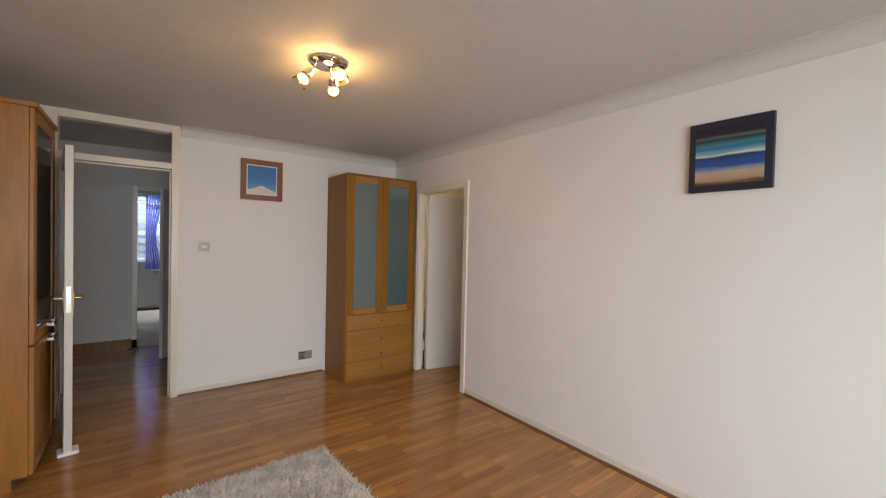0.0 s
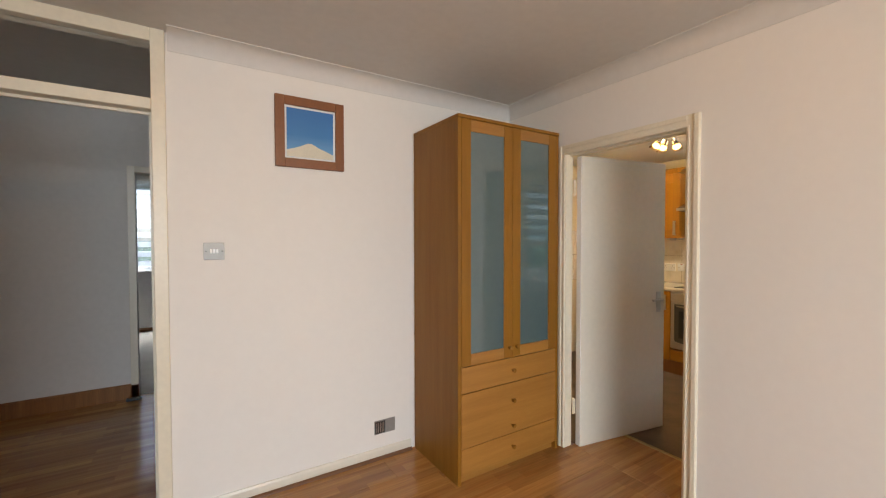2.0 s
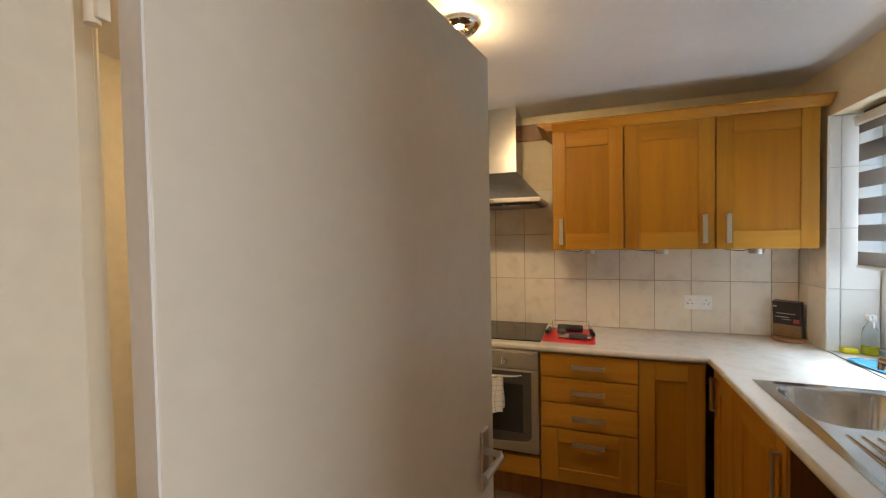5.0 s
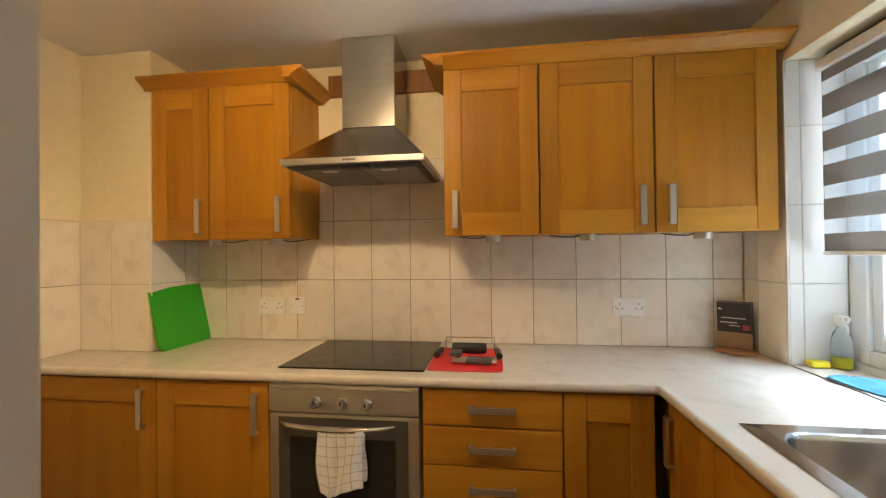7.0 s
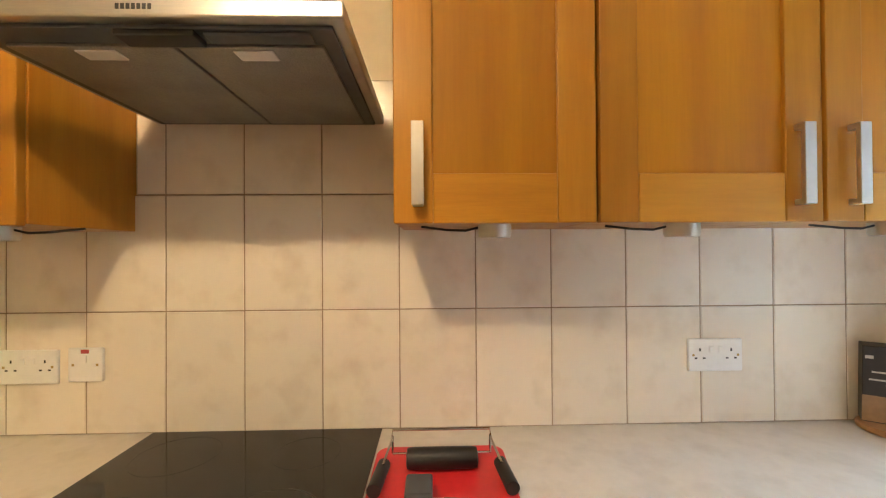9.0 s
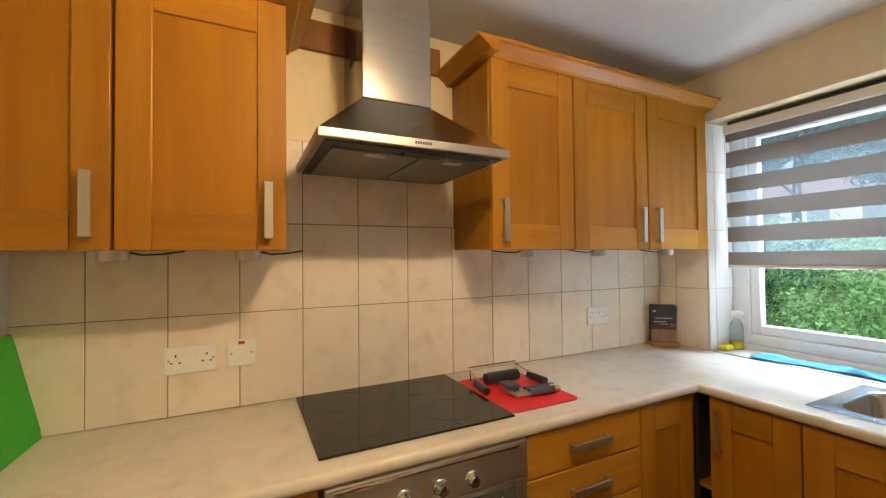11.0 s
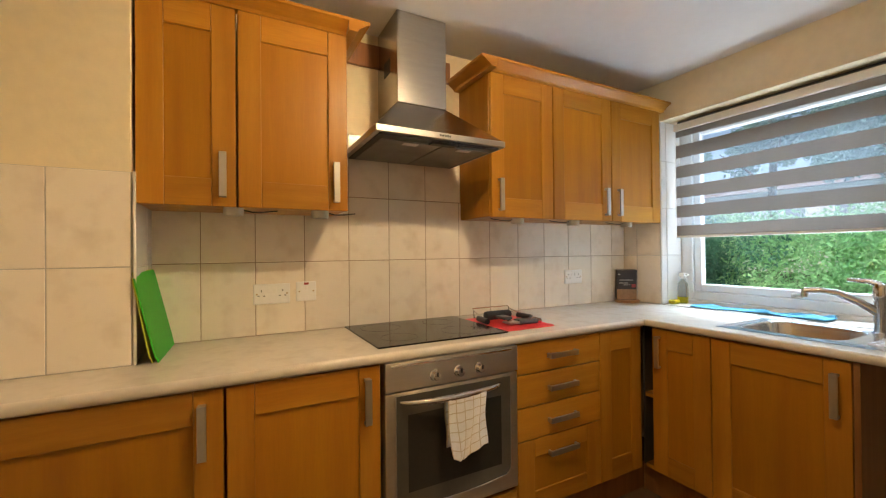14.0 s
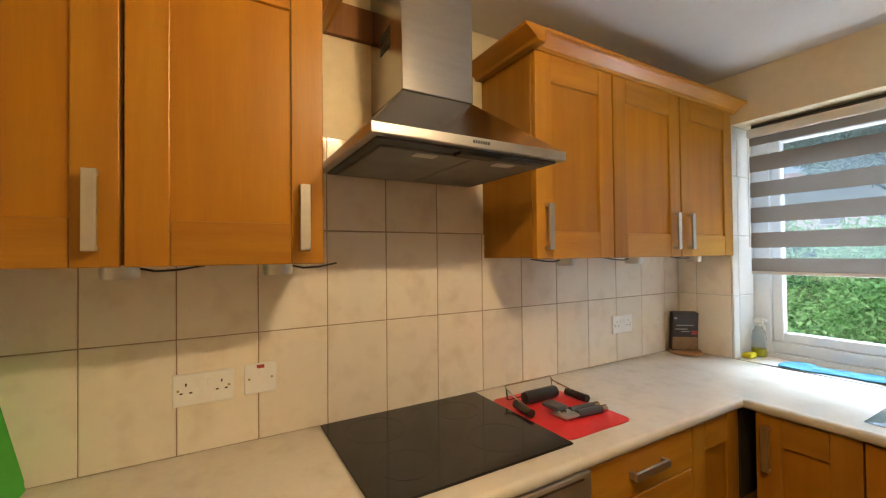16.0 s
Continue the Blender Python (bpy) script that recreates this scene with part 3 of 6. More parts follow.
part("lower_panel", leaf_mesh(HA, HB, (0.014, 0.028), 0.22, 0.86, 0.1, LEN - 0.1, bevel=0), M_DIM, hd, "dark obscured lower panel")
part("glass_panel", leaf_mesh(HA, HB, (0.017, 0.024), 1.0, 1.91, 0.1, LEN - 0.1, bevel=0), M_DIM, hd, "dim obscured glass panel")
dv = (Vector(HB) - Vector(HA)).normalized()
sv = Vector((-dv.y, dv.x))
hp = Vector(HB) - dv * 0.05
lever(hd, (hp.x + sv.x * 0.042, hp.y + sv.y * 0.042, 1.0), sv.x, sv.y, M_BRASS, -dv)
lever(hd, (hp.x, hp.y, 1.0), -sv.x, -sv.y, M_BRASS, -dv)
part("latch_plate", leaf_mesh(Vector(HB) - dv * 0.0005 + sv * 0.010, Vector(HB) + dv * 0.0015 + sv * 0.010, 0.022, 0.93, 1.1, bevel=0), M_NICKEL, hd)
part("draught_strip", leaf_mesh(Vector(HB) - dv * 0.10, Vector(HB) + dv * 0.012, (-0.03, 0.075), 0.0, 0.022, bevel=0.006), M_WHITEPL, hd, "white draught strip at the foot")

# kitchen doorway: lining, architrave, leaf standing open into the kitchen
kf = thing("door_frame_2", (LX1, DY0, 0), "cream gloss painted door lining and moulded architrave", "door frame", kind="structure")
part("jamb", box(LX1 - 0.004, KX0 + 0.004, DY0 - 0.028, DY0, 0, DH, 0.002), M_GLOSS, kf)
part("jamb", box(LX1 - 0.004, 2.982, DY1, DY1 + 0.077, 0, DH, 0.003), M_GLOSS, kf)
part("rebate", box(2.9822, KX0 + 0.002, DY1 + 0.072, DY1 + 0.0775, 0, DH, 0.001), M_GLOSS, kf)
part("head", box(LX1 - 0.004, KX0 + 0.004, DY0 - 0.028, DY1 + 0.0775, DH, DH + 0.028, 0.002), M_GLOSS, kf)
part("stop_bead", box(2.955, 2.972, DY0, DY0 + 0.012, 0, DH - 0.012, 0.002), M_GLOSS, kf)
part("stop_bead", box(2.955, 2.972, DY0, DY1, DH - 0.012, DH, 0.002), M_GLOSS, kf)
for fx, s in ((LX1, -1), (KX0, 1)):
    f0, f1, f2 = sorted((fx, fx + s * 0.010)), sorted((fx, fx + s * 0.017)), sorted((fx, fx + s * 0.013))
    for y0, y1, z1 in ((DY0 - 0.070, DY0 - 0.008, DH + 0.058), (DY1 + (0.004 if s < 0 else 0.0785), DY1 + (0.055 if s < 0 else 0.125), DH + 0.058)):
        bm = box(*f0, y0, y1, 0, z1, 0.002)
        o0, o1, i0, i1 = (y0 + 0.002, y0 + 0.030, y1 - 0.014, y1 - 0.002) if y0 < DY0 else (y1 - 0.026, y1 - 0.002, y0 + 0.002, y0 + 0.014)
        box(*f1, o0, o1, 0, z1 - 0.002, 0.005, bm=bm)
        box(*f2, i0, i1, 0, z1 - 0.05, 0.004, bm=bm)
        part("architrave", bm, M_GLOSS, kf)
    bm = box(*f0, DY0 - 0.008, DY1 + 0.004, DH - 0.004, DH + 0.058, 0.002)
    box(*f1, DY0 - 0.008, DY1 + 0.004, DH + 0.030, DH + 0.056, 0.005, bm=bm)
    box(*f2, DY0 - 0.008, DY1 + 0.004, DH - 0.002, DH + 0.010, 0.004, bm=bm)
    part("architrave", bm, M_GLOSS, kf)

KA, KB = (3.003, 4.046), (3.777, 3.914)
kd = thing("door_2", (*KA, 0), "plain white flush kitchen door standing open", "door", kind="structure")
part("leaf", leaf_mesh(KA, KB, 0.043, 0.006, 1.958), M_DOOR, kd)
dk = (Vector(KB) - Vector(KA)).normalized()
sk_ = Vector((-dk.y, dk.x))
part("lipping", leaf_mesh(Vector(KA) - dk * 0.002, Vector(KA) + dk * 0.0005, (0.001, 0.042), 0.008, 1.956, bevel=0), M_WHITEPL, kd, "pale edge lipping")
hk = Vector(KB) - dk * 0.065
lever(kd, (hk.x, hk.y, 0.945), -sk_.x, -sk_.y, M_NICKEL, -dk)
hk2 = hk + sk_ * 0.043
lever(kd, (hk2.x, hk2.y, 0.945), sk_.x, sk_.y, M_NICKEL, -dk)
for z in (1.75, 0.27):
    hg = part("hinge", box(2.990, 3.0015, 4.086, 4.103, z - 0.05, z + 0.05, 0.0015), M_GLOSS, kd, "painted steel butt hinge")
    part("knuckle", rod((2.992, 4.097, z - 0.054), (2.992, 4.097, z + 0.054), 0.0065), M_GLOSS, hg, smooth=True)

# ---- kitchen window, blind, outside ----
win = thing("window_1", (WX1, 2.29, WZ0), "white plastic kitchen window with clear panes", "window", kind="structure")
FY0, FY1 = 2.27, 2.345
WB = 0.925
for n_, x0, x1, z0, z1 in (("window_frame", WX1 - 0.080, WX1 - 0.002, WB, WZ1 - 0.002), ("window_frame", WX0 + 0.002, WX0 + 0.080, WB, WZ1 - 0.002), ("window_frame", WX0 + 0.080, WX1 - 0.080, WB, WB + 0.055), ("window_frame", WX0 + 0.080, WX1 - 0.080, WZ1 - 0.06, WZ1 - 0.002)):
    part(n_, box(x0, x1, FY0, FY1, z0, z1, 0.006), M_UPVC, win)
for x0, x1 in ((WX0 + 0.080, WX1 - 0.080),):
    for n_, a0, a1, z0, z1 in (("sash", x0, x0 + 0.045, WB + 0.055, WZ1 - 0.06), ("sash", x1 - 0.045, x1, WB + 0.055, WZ1 - 0.06), ("sash", x0 + 0.045, x1 - 0.045, WB + 0.055, WB + 0.103), ("sash", x0 + 0.045, x1 - 0.045, WZ1 - 0.09, WZ1 - 0.06)):
        part(n_, box(a0, a1, FY0 + 0.012, FY1 - 0.012, z0, z1, 0.008), M_UPVC, win)
    g = part("pane", box(x0 + 0.045, x1 - 0.045, 2.30, 2.306, WB + 0.103, WZ1 - 0.09), M_GLASS, win, "clear double-glazed pane")
    g.visible_shadow = False
part("window_sill", box(WX0, WX1, 2.25, 2.36, WZ0 - 0.004, WB, 0.004), M_UPVC, win)

blind = thing("zebra_blind", (WX0 + 0.045, 2.37, 1.31), "taupe and sheer striped roller blind drawn halfway down the window", "blind")
BX0, BX1, BY = WX0 + 0.045, 5.226, 2.452
part("cassette", box(BX0 - 0.002, BX1 + 0.006, BY - 0.045, BY + 0.018, 1.998, 2.042, 0.006), M_TRIM, blind, "pale cassette")
for z0, z1 in ((1.959, 1.999), (1.827, 1.907), (1.701, 1.775), (1.574, 1.650), (1.450, 1.525), (1.334, 1.398)):
    part("band", box(BX0, BX1, BY - 0.001, BY + 0.0005, z0, z1), M_BAND, blind, "opaque taupe band")
for z0, z1 in ((1.907, 1.959), (1.775, 1.827), (1.650, 1.701), (1.525, 1.574), (1.398, 1.450)):
    part("sheer_strip", box(BX0, BX1, BY - 0.0005, BY, z0, z1), M_VOILE, blind, "sheer gauze strip")
# added strip: blocks light over the cassette and draws the gap's shade dark
part("head_rail", box(BX0 + 0.004, BX1 - 0.004, BY - 0.05, BY - 0.012, 2.0425, 2.0635, 0.002), M_DARKGREY, blind, "added dark strip for the shaded gap above the cassette")
part("bottom_bar", box(BX0, BX1, BY - 0.008, BY + 0.008, 1.320, 1.335, 0.004), M_TRIM, blind)
part("pull_cord", rod((BX1 + 0.010, BY - 0.01, 1.45), (BX1 + 0.010, BY - 0.01, 2.0), 0.002, 6), M_TRIM, blind)
wh = thing("window_handle", (4.66, 2.36, 1.0), "satin silver lever handle on the window frame", "handle")
part("rose", box(4.63, 4.68, FY1 - 0.001, FY1 + 0.012, 0.985, 1.012, 0.004), M_NICKEL, wh)
part("lever", tube([(4.66, FY1 + 0.010, 1.0), (4.66, FY1 + 0.035, 1.004), (4.64, FY1 + 0.042, 1.012), (4.59, FY1 + 0.043, 1.026), (4.55, FY1 + 0.040, 1.030)], [0.008, 0.008, 0.009, 0.008, 0.006], 10), M_NICKEL, wh, smooth=True)

solid("ground", box(-400, 400, -600, 600, -0.9, -0.35), M_GRASS, "rough lawn reaching to the horizon", kind="structure")
# unseen pale slab, added to throw sunlight up at the kitchen ceiling
solid("pavement", box(0, 12, -2.4, 2.2, -0.349, -0.33), M_BOUNCE, "unseen pale slab added to bounce sunlight up through the kitchen window", kind="structure")
rng = np.random.default_rng(5)


def foliage(centres, per, leaf, seed, flat=1.0):
    """Many small bent leaves round the given (place, radius) clumps."""
    r = np.random.default_rng(seed)

    def unit(v):
        return v / np.linalg.norm(v, axis=1, keepdims=True)
    n = len(centres) * per
    c = np.repeat(np.array([p for p, _ in centres], float), per, axis=0)
    rad = np.repeat(np.array([q for _, q in centres], float), per)
    p = c + unit(r.normal(size=(n, 3))) * (rad * (0.45 + 0.55 * r.random(n)))[:, None] * np.array((1, 1, flat))
    u = unit(r.normal(size=(n, 3)))
    w = unit(np.cross(u, r.normal(size=(n, 3))))
    sz = (leaf * (0.6 + 0.8 * r.random(n)))[:, None]
    up = np.cross(u, w) * sz * 0.12
    V = np.stack((p - u * sz, p + w * sz * 0.42 + up, p + u * sz, p - w * sz * 0.42 + up), axis=1).reshape(-1, 3)
    k = np.arange(n)[:, None] * 4
    F = np.concatenate((k + np.array((0, 1, 2)), k + np.array((0, 2, 3))))
    me = bpy.data.meshes.new("leaves")
    me.from_pydata(V.tolist(), [], F.tolist())
    return me


hedge = thing("hedge", (5, -1.0, -0.35), "dense bright green garden hedge outside the window", "hedge")
cl = [((x + rng.normal() * 0.3, y + rng.normal() * 0.25, z + rng.normal() * 0.15), 0.42 + 0.28 * rng.random()) for x in np.arange(3.2, 15.0, 0.42) for y, z in ((-3.0, 0.1), (-3.0, 0.6), (-3.1, 1.05), (-3.5, 1.35 + 0.22 * math.sin(x * 1.7) + 0.1 * math.sin(x * 4.1)), (-4.0, 1.55))]
me = foliage(cl, 620, 0.042, 3); me.materials.append(M_LEAFB)
o = new("leaves", me); o.parent = hedge; o.location = -Vector((5, -1.0, -0.35)); ORIGIN[o.name] = Vector((0, 0, 0))
shrub = thing("shrub", (8.1, -2.0, -0.35), "dark blue-green shrub beside the bright hedge", "shrub")
stem = bmesh.new()
for j in range(6):
    a = j * 1.05
    tube([(8.1, -2.0, -0.36), (8.1 + 0.2 * math.cos(a), -2.0 + 0.2 * math.sin(a), 0.5), (8.1 + 0.5 * math.cos(a), -2.0 + 0.45 * math.sin(a), 1.3)], [0.03, 0.022, 0.01], 6, stem)
part("stems", stem, M_BARK, shrub, smooth=True)
cl = [((8.1 + 0.75 * rng.normal(), -2.0 + 0.4 * rng.normal(), 0.1 + 1.7 * rng.random()), 0.25 + 0.2 * rng.random()) for _ in range(46)]
me = foliage(cl, 300, 0.035, 8); me.materials.append(M_LEAFS)
o = new("leaves", me); o.parent = shrub; o.location = -Vector((8.1, -2.0, -0.35)); ORIGIN[o.name] = Vector((0, 0, 0))
for k, (tx, ty, h, rr) in enumerate(((8.2, -16.0, 9.0, 2.6), (13.6, -19.0, 11.5, 3.2), (20.5, -18.0, 10.5, 3.2))):
    tree = thing("tree", (tx, ty, -0.35), "tall leafy broadleaf tree beyond the hedge", "tree", "trees beyond the hedge")
    tr = tube([(tx, ty, -0.4), (tx + 0.1, ty, h * 0.3), (tx - 0.05, ty + 0.1, h * 0.6), (tx + 0.1, ty, h * 0.85)], [0.24, 0.19, 0.12, 0.04])
    for j in range(6):
        a = j * 1.1 + k
        tube([(tx, ty, h * (0.35 + 0.07 * j)), (tx + math.cos(a) * rr * 0.4, ty + math.sin(a) * rr * 0.4, h * (0.45 + 0.07 * j)), (tx + math.cos(a) * rr * 0.8, ty + math.sin(a) * rr * 0.8, h * (0.52 + 0.07 * j))], [0.07, 0.05, 0.02], 6, tr)
    part("trunk", tr, M_BARK, tree, smooth=True)
    cl = []
    for j in range(52):
        a, q, zz = rng.random() * 6.28, rng.random() ** 0.6 * rr, h * (0.50 + 0.50 * rng.random())
        cl.append(((tx + q * math.cos(a), ty + q * math.sin(a), zz), 0.6 + 0.5 * rng.random()))
    me = foliage(cl, 220, 0.16, 20 + k); me.materials.append(M_TREE)
    o = new("crown", me); o.parent = tree; o.location = -Vector((tx, ty, -0.35)); ORIGIN[o.name] = Vector((0, 0, 0))
house = thing("house", (15.0, -30.0, -0.35), "pale rendered two-storey house beyond the trees", "house")
part("wall", box(4.0, 27.0, -34.0, -28.0, -0.36, 5.2), M_RENDER, house)
roof = bmesh.new()
rv = [roof.verts.new(p) for p in ((3.6, -27.6, 5.2), (27.4, -27.6, 5.2), (27.4, -34.4, 5.2), (3.6, -34.4, 5.2), (3.6, -31.0, 7.0), (27.4, -31.0, 7.0))]
for q in ((0, 1, 5, 4), (2, 3, 4, 5), (0, 4, 3), (1, 2, 5), (0, 3, 2, 1)):
    roof.faces.new([rv[i] for i in q])
part("roof", roof, M_ROOF, house)
for x in np.arange(5.2, 26.0, 2.6):
    for z in (0.6, 3.0):
        w_ = part("window", box(x, x + 1.3, -28.03, -27.96, z, z + 1.25, 0.02), M_UPVC, house, "white framed window")
        part("pane", box(x + 0.08, x + 1.22, -27.97, -27.955, z + 0.08, z + 1.17), M_FARPANE, w_)

# ---- kitchen ----
FR = 4.995                       # face of the base doors
WF = 5.243                       # face of the wall-unit doors


def handle(parent, c, vertical, length, out, depth=0.026, mat=M_NICKEL):
    """A flat bar handle on two feet. c is its middle on the door's face; out is the way off the door."""
    c, out = Vector(c), Vector(out)
    al = Vector((0, 0, 1)) if vertical else Vector((abs(out.y), abs(out.x), 0))
    ac = out.cross(al)
    bm = bmesh.new()
    for u0, u1, o0, o1, w in ((-length / 2, length / 2, depth - 0.009, depth, 0.0115), (-length / 2, -length / 2 + 0.011, 0, depth - 0.008, 0.010), (length / 2 - 0.011, length / 2, 0, depth - 0.008, 0.010)):
        b2 = box(u0, u1, o0, o1, -w, w, 0.0015)
        b2.transform(Matrix(((al.x, out.x, ac.x, c.x), (al.y, out.y, ac.y, c.y), (al.z, out.z, ac.z, c.z), (0, 0, 0, 1))))
        me = bpy.data.meshes.new("tmp"); b2.to_mesh(me); b2.free(); bm.from_mesh(me); bpy.data.meshes.remove(me)
    return part("handle", bm, mat, parent, "satin nickel bar handle")


def shaker(unit, x, y0, y1, z0, z1, hand=None, axis="x", sign=-1, hl=0.155, hz=None, t=0.02, stile=0.075, rail=0.095, low=None):
    """A framed door in the plane axis = x, facing sign; hand: the place of the handle along the door."""
    def b(a0, a1, c0, c1, d0, d1, bev=0.0025):
        lo, hi = sorted((x + sign * d0, x + sign * d1))
        return box(lo, hi, a0, a1, c0, c1, bev) if axis == "x" else box(a0, a1, lo, hi, c0, c1, bev)
    door = part("door", b(y0 + stile - 0.006, y1 - stile + 0.006, z0 + rail - 0.006, z1 - rail + 0.006, -t + 0.003, -0.008, 0), M_BEECH_P, unit, "beech framed door")
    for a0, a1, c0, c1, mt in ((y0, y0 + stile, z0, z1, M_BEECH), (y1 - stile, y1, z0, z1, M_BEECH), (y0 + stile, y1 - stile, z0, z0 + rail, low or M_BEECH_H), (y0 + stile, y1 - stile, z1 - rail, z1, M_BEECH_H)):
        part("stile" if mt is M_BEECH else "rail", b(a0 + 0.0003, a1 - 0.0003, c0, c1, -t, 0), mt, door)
    if hand is not None:
        out = (sign, 0, 0) if axis == "x" else (0, sign, 0)
        c = (x, hand, hz) if axis == "x" else (hand, x, hz)
        handle(door, c, True, hl, out)
    return door


def carcass(unit, x0, x1, y0, y1, z0, z1, mat=M_BEECH):
    part("body", box(x0, x1, y0, y1, z0, z1, 0.002), mat, unit)


G = 0.0024
# wall units
for y0, y1, doors in ((4.555, 5.240, ((4.949, 5.240, 4.993), (4.555, 4.947, 4.605))), (2.588, 3.868, ((3.475, 3.868, 3.819), (3.031, 3.473, 3.082), (2.588, 3.029, 2.975)))):
    for d0, d1, hy in doors:
        u = thing("wall_unit", (KX1, (d0 + d1) / 2, 1.414), "beech kitchen wall unit with a framed door", "kitchen cabinet", "wall units")
        carcass(u, WF + 0.021, KX1 - 0.002, d0 + 0.0005, d1 - 0.0005, 1.418, 2.112)
        # the doors nearest the window get the lit copy on their lower rail
        shaker(u, WF, d0 + G, d1 - G, 1.414, 2.112, hy, hz=1.523, low=M_BEECH_LIT if d0 < 3.2 else None)
# moulded cornice along the tops of the wall units
CORN = [(0.0, 0.0), (0.034, 0.0), (0.040, 0.010), (0.074, 0.034), (0.084, 0.037), (0.084, 0.048), (0.0, 0.048)]
for name_, a, b in (("a", (WF + 0.03, 4.56), (WF + 0.03, 5.272)), ("b", (WF + 0.03, 2.552), (WF + 0.03, 3.863))):
    solid("cornice", sweep(CORN, (*a, 2.1125), (*b, 2.1125)), M_BEECH_H, "moulded beech cornice on the wall units", "cornice", at=(a[0], a[1], 2.1125))
for y, s in ((4.56, -1), (3.863, 1)):
    p, q = (WF - 0.052, y, 2.1125), (KX1 - 0.003, y, 2.1125)
    if s > 0:
        bm = sweep(CORN, p, q)
    else:
        bm = sweep(CORN, q, p)
    solid("cornice_return", bm, M_BEECH_H, "moulded beech cornice return running back to the wall", "cornice", at=p)
# brown batten on the wall behind the flue
solid("wall_batten", box(KX1 - 0.02, KX1 - 0.001, 3.93, 4.495, 2.145, 2.255, 0.002), M_OAK, "dark brown wooden batten behind the hood flue", "batten", at=(KX1, 4.2, 2.145))

# puck lights under the wall units
for y in (4.96, 4.655, 3.665, 3.275, 2.83):
    p = thing("under_cabinet_light", (5.305, y, 1.414), "round grey puck light under a wall unit, switched off", "light", "puck lights")
    part("housing", lathe([(0.034, 0.0), (0.034, -0.022), (0.031, -0.028), (0.026, -0.028)], (5.305, y, 1.416)), M_NICKEL, p, smooth=True)
    part("lens", lathe([(0.0255, -0.0235), (0.024, -0.0262), (0.001, -0.0265)], (5.305, y, 1.416)), M_WHITEPL, p, smooth=True)
    part("cable", tube([(5.305, y + (0.03 if y < 4 else -0.03), 1.410), (5.305, y + (0.06 if y < 4 else -0.06), 1.403), (5.31, y + (0.10 if y < 4 else -0.10), 1.405), (5.33, y + (0.15 if y < 4 else -0.15), 1.413)], 0.0025, 6), M_BLACK, p, smooth=True)

# base units along the hob wall
BZ0, BZ1 = 0.15, 0.862
for d0, d1, hy in ((4.989, 5.60, 5.045), (4.512, 4.986, 4.563)):
    u = thing("base_unit", (KX1, (d0 + d1) / 2, 0), "beech kitchen base unit with a framed door", "kitchen cabinet", "base units")
    carcass(u, FR + 0.021, KX1 - 0.002, d0 + 0.0005, d1 - 0.0005, BZ0 - 0.01, BZ1)
    shaker(u, FR, d0 + G, d1 - G, BZ0, BZ1 - 0.004, hy, hz=0.745)
u = thing("drawer_unit", (KX1, 3.68, 0), "beech base unit with four drawers", "kitchen cabinet")
carcass(u, FR + 0.021, KX1 - 0.002, 3.434, 3.922, BZ0 - 0.01, BZ1)
for z0, z1 in ((0.729, 0.858), (0.590, 0.725), (0.450, 0.586), (BZ0, 0.446)):
    if z1 - z0 < 0.2:
        d = part("drawer_front", box(FR, FR + 0.02, 3.434, 3.922, z0, z1, 0.0035), M_BEECH_H, u)
    else:
        d = shaker(u, FR, 3.434, 3.922, z0, z1, None, stile=0.09, rail=0.075)
    handle(d, (FR, 3.676, z0 + 0.066 if z1 - z0 < 0.2 else z1 - 0.07), False, 0.165, (-1, 0, 0))
u = thing("corner_unit", (KX1, 3.28, 0), "beech corner base unit with a plain framed panel", "kitchen cabinet")
carcass(u, FR + 0.021, KX1 - 0.002, 3.128, 3.431, BZ0 - 0.01, BZ1)
shaker(u, FR, 3.136, 3.430, BZ0, BZ1 - 0.004, None)
solid("plinth", box(FR + 0.055, FR + 0.07, 3.05, 3.925, 0, BZ0 - 0.012, 0.002), M_OAK, "brown kitchen plinth board", "plinth", at=(FR, 3.4, 0))
solid("plinth_under_oven", box(FR + 0.055, FR + 0.07, 3.93, 5.6, 0, BZ0 - 0.012, 0.002), M_OAK, "brown kitchen plinth board", "plinth", at=(FR, 4.6, 0))
solid("filler_below_oven", box(FR, FR + 0.018, 3.93, 4.508, BZ0, 0.262, 0.003), M_BEECH_H, "beech filler panel below the oven", "panel", at=(FR, 4.2, BZ0))
solid("oven_housing", box(FR + 0.075, KX1 - 0.003, 3.925, 4.509, 0.1, 0.27, 0.002), M_OAK, "brown housing shelf below the oven", "kitchen cabinet", at=(KX1, 4.2, 0))

# base units below the sink, facing the room
SF = 3.112
u = thing("sink_corner_unit", (4.85, KY0, 0), "beech corner base unit, its open gap coloured dark for shade", "kitchen cabinet")
# side and back coloured near-black for the shade in the gap
part("side", box(FR + 0.012, FR + 0.02, 2.62, SF - 0.02, BZ0, BZ1, 0), M_INSIDE_SHADE, u)
part("back", box(4.70, FR + 0.012, 2.62, 2.64, BZ0, BZ1, 0), M_INSIDE_SHADE, u)
part("bottom", box(4.68, FR + 0.01, 2.64, SF - 0.022, BZ0 - 0.01, BZ0 + 0.008, 0), M_BEECH, u)
part("shelf", box(4.68, FR + 0.01, 2.64, SF - 0.022, 0.50, 0.518, 0), M_BEECH, u)
shaker(u, SF, 4.676, 4.950, BZ0, BZ1 - 0.004, 4.915, axis="y", sign=1, hz=0.745)
u = thing("sink_unit", (4.44, KY0, 0), "beech base unit with one wide framed door below the sink", "kitchen cabinet")
carcass(u, 4.205, 4.672, 2.60, SF - 0.021, BZ0 - 0.01, 0.72)
